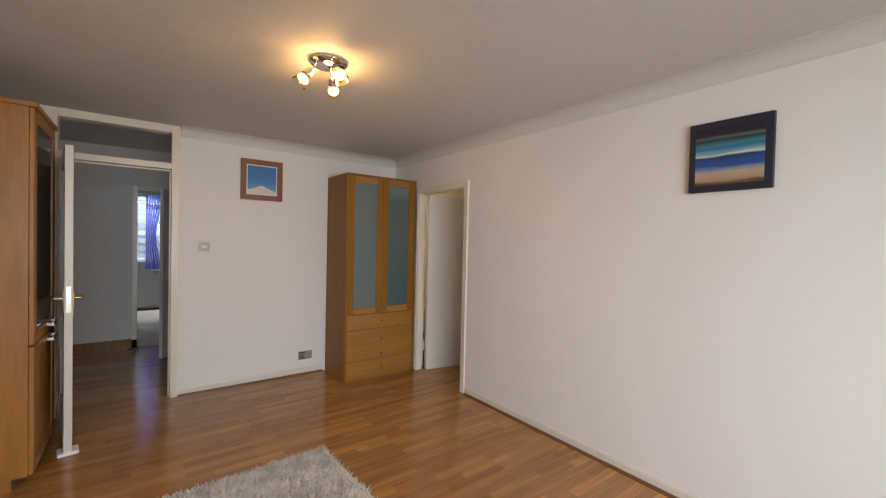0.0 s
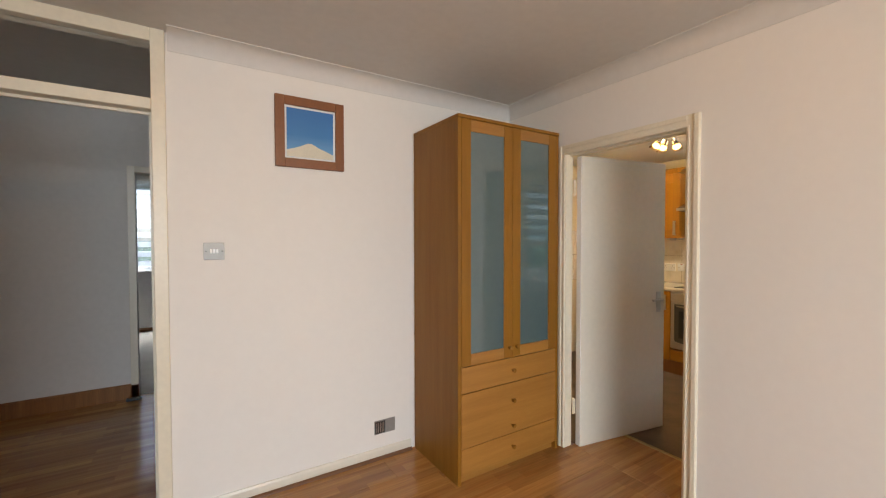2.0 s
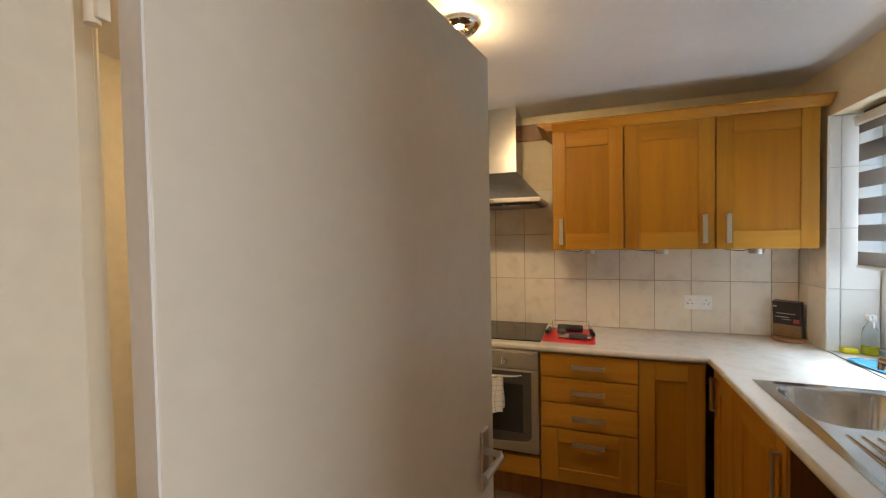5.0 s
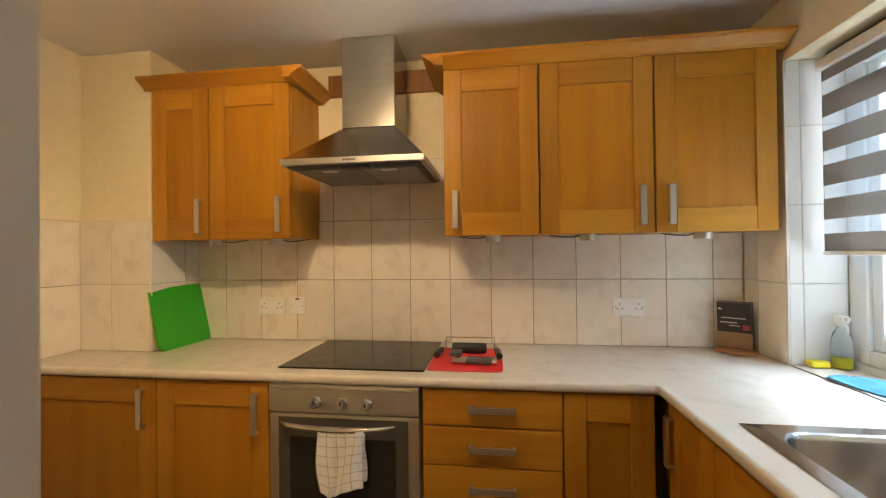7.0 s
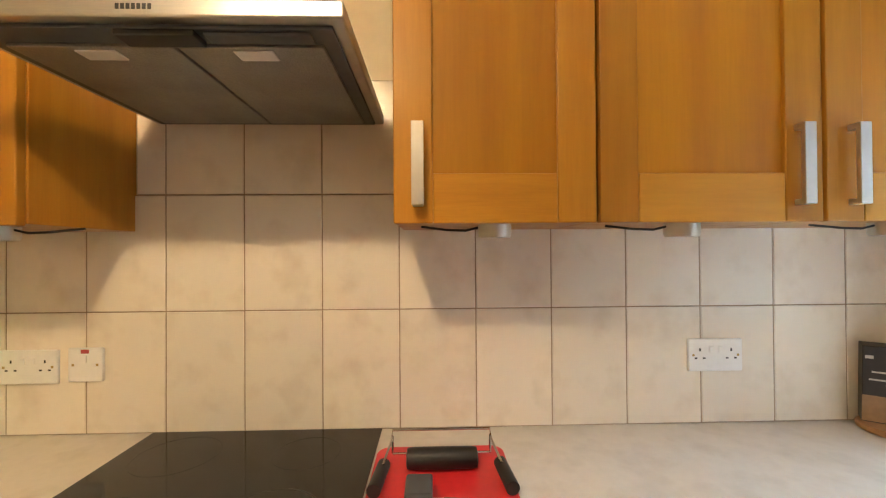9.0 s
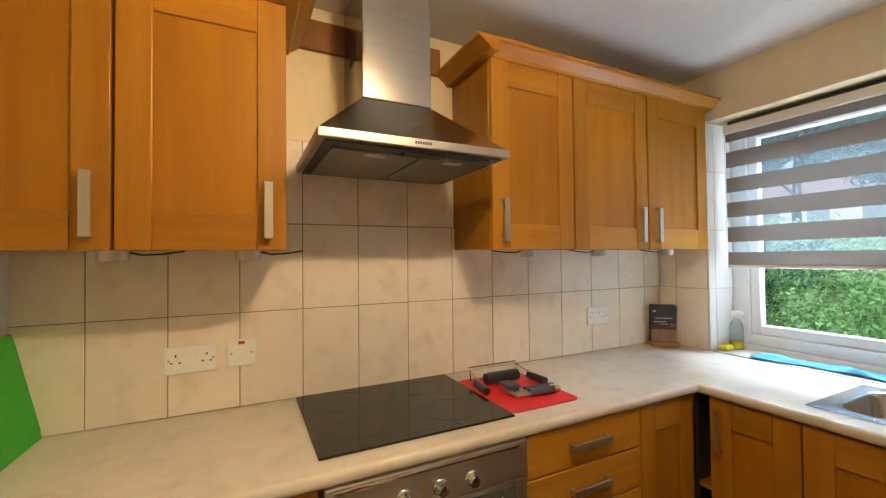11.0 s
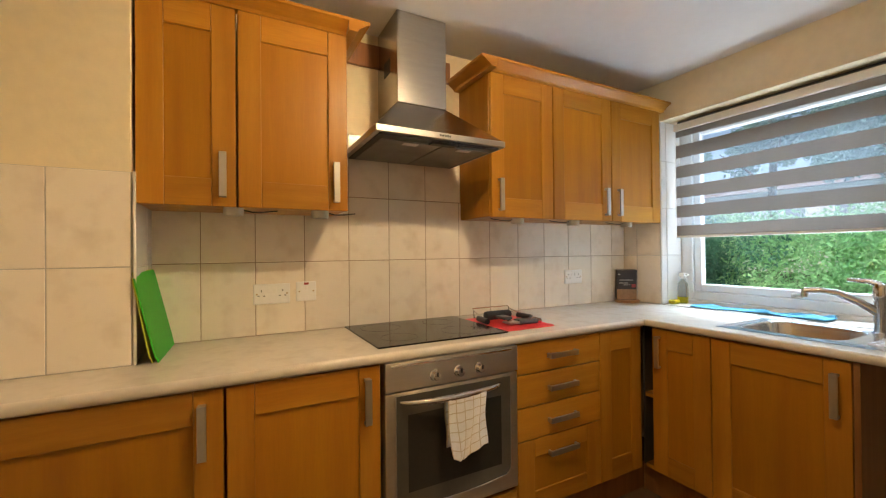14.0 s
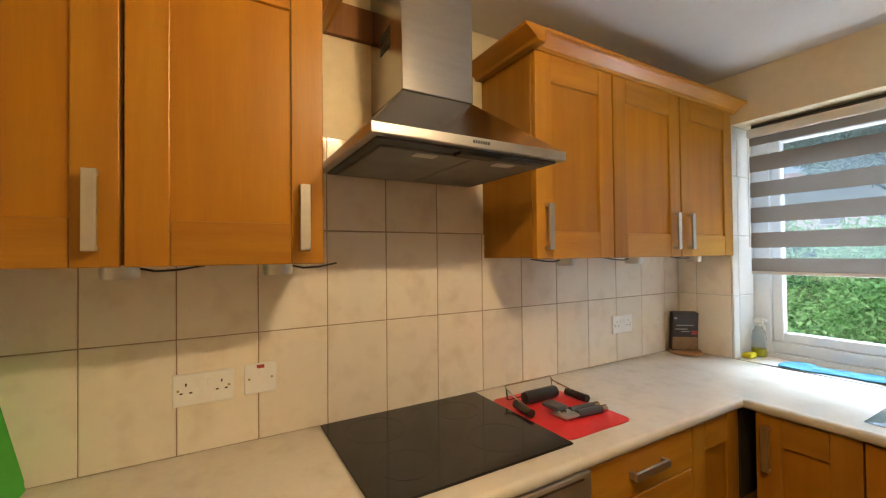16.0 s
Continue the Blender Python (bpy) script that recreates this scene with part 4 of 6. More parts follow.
part("side", box(4.2, 4.218, 2.58, SF - 0.0005, 0.0, BZ1, 0.001), M_OAK, u)
shaker(u, SF, 4.221, 4.672, BZ0, BZ1 - 0.004, 4.262, axis="y", sign=1, hz=0.735)
solid("plinth_below_sink", box(4.22, FR + 0.05, SF - 0.07, SF - 0.055, 0, BZ0 - 0.012, 0.002), M_OAK, "brown kitchen plinth board", "plinth", at=(4.5, SF, 0))
u = thing("end_panel", (3.42, 2.8, 0), "beech end panel carrying the worktop", "panel")
part("board", box(3.42, 3.44, 2.56, SF - 0.01, 0, BZ1, 0.002), M_BEECH, u)

# worktop: an L with a rounded front edge, holes for hob and sink
TX, TY, TZ0 = 4.978, 3.130, 0.864
WTB = thing("worktop", (TX, TY, TZ0), "pale mottled stone-effect laminate worktop", "worktop")


def slab(x0, x1, y0, y1, hole):
    """A worktop length with an opening through it, as one closed shape."""
    bm = bmesh.new()
    xs, ys = sorted({x0, x1, hole[0], hole[1]}), sorted({y0, y1, hole[2], hole[3]})
    vs = {(x, y, z): bm.verts.new((x, y, z)) for x in xs for y in ys for z in (TZ0, TOP)}
    def solid_cell(i, j):
        return 0 <= i < len(xs) - 1 and 0 <= j < len(ys) - 1 and not (xs[i] >= hole[0] and xs[i + 1] <= hole[1] and ys[j] >= hole[2] and ys[j + 1] <= hole[3])
    for i in range(len(xs) - 1):
        for j in range(len(ys) - 1):
            if not solid_cell(i, j):
                continue
            a, b, c, d = (xs[i], ys[j]), (xs[i + 1], ys[j]), (xs[i + 1], ys[j + 1]), (xs[i], ys[j + 1])
            for z in (TZ0, TOP):
                bm.faces.new([vs[(*p, z)] for p in (a, b, c, d)])
            for (p, q), (di, dj) in (((a, b), (0, -1)), ((b, c), (1, 0)), ((c, d), (0, 1)), ((d, a), (-1, 0))):
                if not solid_cell(i + di, j + dj):
                    bm.faces.new((vs[(*p, TZ0)], vs[(*q, TZ0)], vs[(*q, TOP)], vs[(*p, TOP)]))
    return bm


RR = (TOP - TZ0) / 2
NOSE = [(-0.012 * math.cos(a), TZ0 + RR + RR * math.sin(a)) for a in np.linspace(-1.5, 1.5, 7)]
NOSE = [(0, TZ0)] + NOSE + [(0, TOP)]
part("slab", slab(TX + 0.012, KX1 - 0.001, KY0 + 0.001, KY1 - 0.002, (5.08, 5.50, 3.96, 4.47)), M_TOP, WTB)
SKX0, SKX1, SKY0, SKY1 = 3.72, 4.69, 2.615, 3.048
part("slab", slab(3.40, TX + 0.012, KY0 + 0.001, TY - 0.012, (SKX0 + 0.02, SKX1 - 0.02, SKY0 + 0.02, SKY1 - 0.02)), M_TOP, WTB)
bm = bmesh.new()
ra = [bm.verts.new((3.40, TY - 0.012 - o, z)) for o, z in NOSE]
rb = [bm.verts.new((TX + 0.012 + o, TY - 0.012 - o, z)) for o, z in NOSE]
rc = [bm.verts.new((TX + 0.012 + o, KY1 - 0.002, z)) for o, z in NOSE]
for p, q in ((ra, rb), (rb, rc)):
    for i in range(len(NOSE) - 1):
        bm.faces.new((p[i], p[i + 1], q[i + 1], q[i]))
part("front_edge", bm, M_TOP, WTB, smooth=True)
solid("window_sill_board", box(WX0 + 0.002, WX1 - 0.002, 2.36, KY0 + 0.0005, WZ0 + 0.002, TOP + 0.003, 0.003), M_TOP, "pale laminate window ledge level with the worktop", "sill", kind="structure")

solid("trim_joint", box(WX0 + 0.01, WX1 - 0.01, KY0 + 0.0006, KY0 + 0.006, TOP + 0.0002, TOP + 0.0016), M_SLOT, "dark joint between worktop and window ledge", kind="structure")

# hob
hob = thing("hob", (5.3, 4.22, TOP), "black ceramic glass hob set in the worktop", "hob")
part("glass_top", box(5.045, 5.545 - 0.015, 3.925, 4.505, TOP + 0.0005, TOP + 0.007, 0.002), M_BLACKGLASS, hob)
for x, y, r in ((5.18, 4.37, 0.075), (5.41, 4.37, 0.09), (5.18, 4.08, 0.09), (5.41, 4.08, 0.075)):
    bm = bmesh.new()
    ring = [[bm.verts.new((x + q * math.cos(a), y + q * math.sin(a), TOP + 0.0073)) for a in np.linspace(0, 2 * math.pi, 40, endpoint=False)] for q in (r, r - 0.0025)]
    for i in range(40):
        bm.faces.new((ring[0][i], ring[0][(i + 1) % 40], ring[1][(i + 1) % 40], ring[1][i]))
    part("ring_mark", bm, M_RING, hob)
for k in range(4):
    part("touch_mark", box(5.07, 5.078, 4.10 + 0.045 * k, 4.11 + 0.045 * k, TOP + 0.0072, TOP + 0.0074), M_RING, hob)

# oven
ov = thing("oven", (4.98, 4.218, 0.27), "stainless steel built-in oven with a dark glass door", "oven")
OX, OY0, OY1 = 4.978, 3.932, 4.502
part("body", box(OX + 0.03, KX1 - 0.05, OY0, OY1, 0.275, 0.86, 0.002), M_OVENSTEEL, ov)
part("control_panel", box(OX, OX + 0.03, OY0, OY1, 0.760, 0.862, 0.003), M_OVENSTEEL, ov)
part("panel_trim", box(OX - 0.002, OX, OY0 + 0.03, OY1 - 0.02, 0.846, 0.853, 0.0008), M_CHROME, ov)
for k, y in enumerate((4.314, 4.214, 4.122)):
    kn = part("knob", lathe([(0.021, 0.0), (0.021, 0.006), (0.017, 0.010), (0.0155, 0.026), (0.013, 0.029)], (OX, y, 0.800), "X"), M_CHROME, ov, smooth=True)
    part("pointer", box(OX - 0.033, OX - 0.028, y - 0.002, y + 0.002, 0.8, 0.816, 0.0005), M_BLACK, kn)
od = part("door", box(OX + 0.004, OX + 0.03, OY0, OY1, 0.285, 0.755, 0.004), M_OVENSTEEL, ov, "satin steel oven door")
gy0, gy1, gz0 = OY0 + 0.036, OY1 - 0.036, 0.338
edge_ = [(gy1, 0.742), (gy1, gz0 + 0.05)] + [(gy1 - 0.04 * (1 - math.cos(a)), gz0 + 0.05 - 0.04 * math.sin(a)) for a in np.linspace(0.2, 1.57, 6)]
edge_ += [(gy1 - 0.04 + (gy0 - gy1 + 0.08) * u, gz0 + 0.010 - 0.012 * math.sin(math.pi * u)) for u in np.linspace(0.1, 0.9, 9)]
edge_ += [(gy0 + gy1 - y, z) for y, z in reversed(edge_[:8])]
bm = bmesh.new()
lo_, hi_ = [bm.verts.new((OX + 0.005, y, z)) for y, z in edge_], [bm.verts.new((OX, y, z)) for y, z in edge_]
bm.faces.new(lo_); bm.faces.new(hi_)
for i in range(len(edge_)):
    bm.faces.new((lo_[i], lo_[(i + 1) % len(edge_)], hi_[(i + 1) % len(edge_)], hi_[i]))
part("glass", bm, M_SMOKE, od, "grey smoked glass")
part("inner_window", box(OX - 0.0008, OX + 0.0002, 4.017, 4.419, 0.399, 0.672), M_OVENGLASS, od, "black see-through window")
part("door_trim", tube([(OX, y, z) for y, z in edge_], 0.0032, 6), M_OVENSTEEL, od, "bright curved steel trim", smooth=True)
bow = [(OX - 0.048 * math.sin(math.pi * k / 16) ** 0.5, 4.447 - 0.424 * k / 16, 0.722) for k in range(17)]
oh = part("handle", tube(bow, [0.006 + 0.006 * math.sin(math.pi * k / 16) ** 0.7 for k in range(17)], 12), M_CHROME, od, "bowed chrome bar handle", smooth=True)

# tea towel over the oven handle
bm = bmesh.new()
uvl = bm.loops.layers.uv.new("UVMap")
NT, NS = 14, 26
grid_v = []
hx = OX - 0.042
for i in range(NT + 1):
    row = []
    w = i / NT
    for j in range(NS + 1):
        s = j / NS
        front = s < 0.62
        if front:
            f = 1 - s / 0.62
            drop = 0.218 * f + 0.02 * f * math.sin(w * 5)
            x = hx - 0.0125 - 0.012 * f * (0.5 + 0.5 * math.sin(w * 9.0 + 1)) - 0.004 * math.sin(w * 23 + f * 3)
            y = 4.288 - 0.172 * w * (1 - 0.12 * f) + 0.012 * f * math.sin(w * 7 + f * 4) - 0.006 * f
        else:
            f = (s - 0.62) / 0.38
            drop = 0.19 * f
            x = hx + 0.0115 + 0.006 * f * math.sin(w * 8)
            y = 4.288 - 0.172 * w + 0.004 * math.sin(f * 6)
        z = 0.7265 - drop
        if abs(s - 0.62) < 0.03:
            z = 0.7275
        row.append((bm.verts.new((x, y, z)), (w * 0.21, s * 0.46)))
    grid_v.append(row)
for i in range(NT):
    for j in range(NS):
        q = (grid_v[i][j], grid_v[i + 1][j], grid_v[i + 1][j + 1], grid_v[i][j + 1])
        f = bm.faces.new([v[0] for v in q])
        for lp, v in zip(f.loops, q):
            lp[uvl].uv = v[1]
tw = solid("tea_towel", bm, M_CLOTH, "white and tan checked cotton tea towel draped over the oven handle", "tea towel", smooth=True, at=(hx, 4.2, 0.48))
tw.modifiers.new("thick", "SOLIDIFY").thickness = 0.004
sub = tw.modifiers.new("soft", "SUBSURF"); sub.levels = sub.render_levels = 1

# cooker hood
hd2 = thing("cooker_hood", (KX1, 4.21, 1.70), "stainless steel chimney cooker hood with a pyramid canopy", "cooker hood")
HX, HY0, HY1 = 5.062, 3.918, 4.500
part("lip", box(HX, KX1 - 0.001, HY0, HY1, 1.696, 1.722, 0.003), M_STEEL_L, hd2, "bright steel front lip")
bm = bmesh.new()
lo = [(HX + 0.006, HY0 + 0.004), (KX1 - 0.001, HY0 + 0.004), (KX1 - 0.001, HY1 - 0.004), (HX + 0.006, HY1 - 0.004)]
hi = [(5.285, 4.088), (KX1 - 0.001, 4.088), (KX1 - 0.001, 4.325), (5.285, 4.325)]
a = [bm.verts.new((*p, 1.722)) for p in lo]; b = [bm.verts.new((*p, 1.902)) for p in hi]
for i in range(4):
    bm.faces.new((a[i], a[(i + 1) % 4], b[(i + 1) % 4], b[i]))
bm.faces.new(a); bm.faces.new(b)
part("canopy", bm, M_STEEL, hd2)
part("flue", box(5.283, KX1 - 0.001, 4.086, 4.327, 1.903, KH - 0.002, 0.003), M_STEEL, hd2, "tall square flue cover")
for k in range(6):
    part("vent_slot", box(5.37 + 0.0, 5.45, 4.3268, 4.3285, 2.065 + 0.012 * k, 2.071 + 0.012 * k), M_SLOT, hd2)
under = part("underside", box(HX + 0.02, KX1 - 0.02, HY0 + 0.02, HY1 - 0.02, 1.690, 1.697, 0.002), M_DARKGREY, hd2)
for y0, y1 in ((HY0 + 0.045, 4.192), (4.198, HY1 - 0.045)):
    f = part("grease_filter", box(HX + 0.064, KX1 - 0.045, y0, y1, 1.684, 1.691, 0.002), M_FILTER, hd2, "grey mesh grease filter")
    part("latch", box(HX + 0.072, HX + 0.104, (y0 + y1) / 2 - 0.032, (y0 + y1) / 2 + 0.032, 1.6815, 1.685, 0.002), M_TRIM, f)
part("switch_panel", box(HX + 0.022, HX + 0.058, 4.142, 4.260, 1.681, 1.6905, 0.002), M_BLACK, hd2)
part("lamp_cover", box(HX + 0.026, HX + 0.056, 3.972, 4.132, 1.684, 1.6905, 0.006), M_DARKGREY, hd2)
for k in range(7):
    part("maker_mark", box(HX - 0.0007, HX + 0.0002, 4.188 + 0.0075 * k, 4.193 + 0.0075 * k, 1.706, 1.714), M_SLOT, hd2)

# sockets
def socket(at, w, h, outlets, rocker, along, name="socket", label="white double wall socket"):
    """A moulded plate on a wall; along is 'y' for a wall facing -x, 'x' for one facing -y."""
    x, y, z = at
    s = thing(name, at, label, name.replace("_", " "), "wall sockets" if name == "socket" else "")
    def b(u0, u1, d0, d1, z0, z1, bev=0.0):
        return box(x - d1, x - d0, y + u0, y + u1, z + z0, z + z1, bev) if along == "y" else box(x + u0, x + u1, y - d1, y - d0, z + z0, z + z1, bev)
    part("plate", b(-w / 2, w / 2, 0, 0.009, -h / 2, h / 2, 0.003), M_WHITEPL, s)
    for u in outlets:
        for du, dz, pw, ph in ((0, 0.014, 0.002, 0.004), (-0.011, -0.008, 0.0035, 0.002), (0.011, -0.008, 0.0035, 0.002)):
            part("pin_hole", b(u + du - pw, u + du + pw, 0.0088, 0.0094, dz - ph, dz + ph), M_SLOT, s)
    for u in rocker:
        part("rocker", b(u - 0.005, u + 0.005, 0.009, 0.012, 0.006, 0.024, 0.001), M_WHITEPL, s)
    for u in (-w / 2 + 0.013, w / 2 - 0.013):
        part("screw", b(u - 0.003, u + 0.003, 0.0088, 0.0098, -0.003, 0.003, 0.0008), M_BRASS, s)
    return s


TW = KX1 - 0.0075
socket((TW, 3.046, 1.083), 0.146, 0.086, (-0.042, 0.042), (-0.012, 0.012), "y")
socket((TW, 4.815, 1.076), 0.146, 0.086, (-0.042, 0.042), (-0.012, 0.012), "y")
s = socket((TW, 4.674, 1.080), 0.086, 0.086, (), (0.0,), "y", "fused_spur", "white fused switch with a red neon")
part("neon", box(TW - 0.0105, TW - 0.0085, 4.664, 4.684, 1.109, 1.119, 0.001), M_REDPRINT, s)

# sink, tap
sk = thing("sink", (4.2, 2.83, TOP), "stainless steel inset sink with a ribbed drainer", "sink")


def bowl(x0, x1, y0, y1, depth, r, bm):
    """A pressed bowl: rounded-rectangle rings going down."""
    def ring(inset, z, rr):
        pts = []
        for cx, cy, a0 in ((x1 - rr - inset, y1 - rr - inset, 0), (x0 + rr + inset, y1 - rr - inset, 90), (x0 + rr + inset, y0 + rr + inset, 180), (x1 - rr - inset, y0 + rr + inset, 270)):
            for k in range(7):
                a = radians(a0 + 15 * k)
                pts.append(bm.verts.new((cx + rr * math.cos(a), cy + rr * math.sin(a), z)))
        return pts
    rs = [ring(-0.006, TOP + 0.006, r), ring(0.0, TOP + 0.003, r), ring(0.004, TOP - 0.01, r), ring(0.012, TOP - depth * 0.85, r), ring(0.03, TOP - depth, r * 0.8)]
    for a, b in zip(rs, rs[1:]):
        for i in range(28):
            bm.faces.new((a[i], a[(i + 1) % 28], b[(i + 1) % 28], b[i]))
    bm.faces.new(rs[-1])
    return rs[0]


bm = bmesh.new()
bx0, bx1, by0, by1 = 4.285, 4.635, 2.665, 3.005
top_ring = bowl(bx0, bx1, by0, by1, 0.15, 0.075, bm)
part("bowl", bm, M_SINK, sk, "pressed steel bowl", smooth=True)
bm = bmesh.new()
outer = [bm.verts.new(p) for p in ((SKX1, SKY1, TOP + 0.002), (SKX0, SKY1, TOP + 0.002), (SKX0, SKY0, TOP + 0.002), (SKX1, SKY0, TOP + 0.002))]
inner_ = [bm.verts.new((cx, cy, TOP + 0.006)) for cx, cy in ((bx1 + 0.006, by1 + 0.006), (bx0 - 0.006, by1 + 0.006), (bx0 - 0.006, by0 - 0.006), (bx1 + 0.006, by0 - 0.006))]
for i in range(4):
    bm.faces.new((outer[i], outer[(i + 1) % 4], inner_[(i + 1) % 4], inner_[i]))
for ci, (cx, cy, a0, v) in enumerate(((bx1 - 0.075, by1 - 0.075, 0, inner_[0]), (bx0 + 0.075, by1 - 0.075, 90, inner_[1]), (bx0 + 0.075, by0 + 0.075, 180, inner_[2]), (bx1 - 0.075, by0 + 0.075, 270, inner_[3]))):
    pts = [bm.verts.new((cx + 0.081 * math.cos(radians(a0 + 15 * k)), cy + 0.081 * math.sin(radians(a0 + 15 * k)), TOP + 0.006)) for k in range(7)]
    for p, q in zip(pts, pts[1:]):
        bm.faces.new((v, p, q))
part("rim", bm, M_SINK, sk)
bm = bmesh.new()
for k in range(9):
    rod((3.78, 2.69 + 0.035 * k, TOP + 0.006), (4.22, 2.69 + 0.035 * k, TOP + 0.004), 0.006, 8, bm=bm)
part("drainer_ribs", bm, M_SINK, sk, smooth=True)
part("waste", lathe([(0.038, 0), (0.036, 0.004), (0.02, 0.003), (0.001, 0.001)], (4.478, 2.83, TOP - 0.1495)), M_CHROME, sk, smooth=True)

tap = thing("mixer_tap", (4.255, 2.70, TOP + 0.004), "chrome single-lever kitchen mixer tap", "tap")
part("body", lathe([(0.030, 0), (0.030, 0.006), (0.0235, 0.010), (0.0235, 0.14), (0.026, 0.146), (0.026, 0.185), (0.020, 0.20), (0.006, 0.205)], (4.255, 2.70, TOP + 0.004)), M_CHROME, tap, smooth=True)
sp = [(4.265, 2.705, TOP + 0.09), (4.31, 2.715, TOP + 0.125), (4.37, 2.732, TOP + 0.158), (4.43, 2.748, TOP + 0.168), (4.475, 2.76, TOP + 0.164)]
part("spout", tube(sp, [0.018, 0.0165, 0.015, 0.0135, 0.013], 12), M_CHROME, tap, smooth=True)
part("nozzle", rod((4.472, 2.759, TOP + 0.168), (4.474, 2.76, TOP + 0.138), 0.0125, 14), M_CHROME, tap, smooth=True)
part("lever", tube([(4.255, 2.70, TOP + 0.2), (4.29, 2.705, TOP + 0.212), (4.35, 2.712, TOP + 0.216)], [0.014, 0.011, 0.008], 10), M_CHROME, tap, smooth=True)

# things on the worktop
mat_ = thing("red_mat", (5.25, 3.77, TOP), "red flexible plastic mat lying beside the hob", "chopping mat")
bm = box(5.065, 5.435, 3.633, 3.921, TOP + 0.0075, TOP + 0.0095)
es = [e for e in bm.edges if abs(e.verts[0].co.z - e.verts[1].co.z) > 1e-4]
bmesh.ops.bevel(bm, geom=es, offset=0.03, segments=5, affect="EDGES", profile=0.5)
bm.transform(Matrix.Translation((0, 0, -0.007)))
part("sheet", bm, M_RED, mat_)
rk = thing("wire_rack", (5.36, 3.79, TOP + 0.004), "chrome wire rack frame with two black rubber grips", "wire rack")
part("wire", tube([(5.30, 3.895, TOP + 0.032), (5.38, 3.885, TOP + 0.045), (5.40, 3.885, TOP + 0.058), (5.40, 3.665, TOP + 0.058), (5.38, 3.665, TOP + 0.045), (5.30, 3.655, TOP + 0.032)], 0.0028, 8), M_CHROME, rk, smooth=True)
part("wire", tube([(5.385, 3.884, TOP + 0.012), (5.385, 3.666, TOP + 0.012)], 0.0026, 8), M_CHROME, rk, smooth=True)
for y in (3.884, 3.666):
    part("wire", tube([(5.385, y, TOP + 0.012), (5.39, y, TOP + 0.05)], 0.0026, 8), M_CHROME, rk, smooth=True)
for y0, y1 in ((3.896, 3.905), (3.654, 3.645)):
    part("grip", rod((5.325, y0, TOP + 0.02), (5.235, y1, TOP + 0.0175), 0.0135, 14), M_BLACK, rk, "black rubber grip", smooth=True)
pr = thing("knife_roll", (5.33, 3.775, TOP + 0.004), "black rubber cylinder lying on the red mat", "kitchen utensil")
part("roll", lathe([(0.012, -0.075), (0.02, -0.073), (0.022, -0.06), (0.022, 0.06), (0.02, 0.073), (0.012, 0.075)], (5.335, 3.775, TOP + 0.0265), "Y"), M_BLACK, pr, smooth=True)
to = thing("tin_opener", (5.20, 3.74, TOP + 0.004), "steel tin opener with dark grey handles", "tin opener")
for x0, x1 in ((5.195, 5.185), (5.165, 5.155)):
    hh = part("handle_grip", rod((x0, 3.775, TOP + 0.0145), (x1, 3.675, TOP + 0.0145), 0.0125, 12), M_DARKGREY, to, "dark grey moulded handle", smooth=True)
    part("end_cap", rod((x1 + 0.001, 3.678, TOP + 0.0145), (x1 - 0.0015, 3.655, TOP + 0.0145), 0.0128, 12), M_CHROME, hh, smooth=True)
part("cutter_head", box(5.155, 5.215, 3.77, 3.835, TOP + 0.008, TOP + 0.018, 0.004), M_NICKEL, to)
part("wheel", lathe([(0.012, 0), (0.012, 0.006), (0.006, 0.009)], (5.19, 3.812, TOP + 0.018)), M_CHROME, to, smooth=True)
part("turn_key", box(5.185, 5.255, 3.795, 3.845, TOP + 0.026, TOP + 0.04, 0.005), M_DARKGREY, to)


def board(name, label, mat, shift, lean):
    """A cutting board leaning on the pier's side."""
    bm = box(-0.165, 0.165, 0, 0.004, 0, 0.298)
    es = [e for e in bm.edges if abs(e.verts[0].co.y - e.verts[1].co.y) > 1e-5]
    bmesh.ops.bevel(bm, geom=es, offset=0.018, segments=4, affect="EDGES")
    m = pose(5.385, 5.172 + shift, TOP + 0.0012, 0, 0, -2) @ pose(0, 0, 0, lean, 0, 0)
    bm.transform(m)
    t = thing(name, (5.385, 5.172 + shift, TOP), label, "chopping board", "chopping boards")
    part("board", bm, mat, t)


board("chopping_board", "green plastic chopping board leaning against the pier", M_GREEN, 0.0, -12.5)
board("chopping_board", "yellow-green plastic chopping board behind a green one", M_LIME, 0.016, -9.8)

# box on a turned wooden board in the corner
wb = thing("wooden_board", (5.46, 2.64, TOP), "small round brown wooden board in the worktop corner", "wooden board")
part("disc", lathe([(0.001, 0), (0.074, 0.0), (0.078, 0.004), (0.078, 0.012), (0.074, 0.016), (0.001, 0.016)], (5.463, 2.628, TOP + 0.0005)), M_WOODBLOCK, wb, smooth=True)
cb = thing("food_box", (5.46, 2.63, TOP + 0.017), "dark brown packet with a tan lower half standing in the corner", "packet")
m = pose(5.478, 2.622, TOP + 0.0175, 0, 0, 52) @ pose(0, 0, 0, -6, 0, 0)
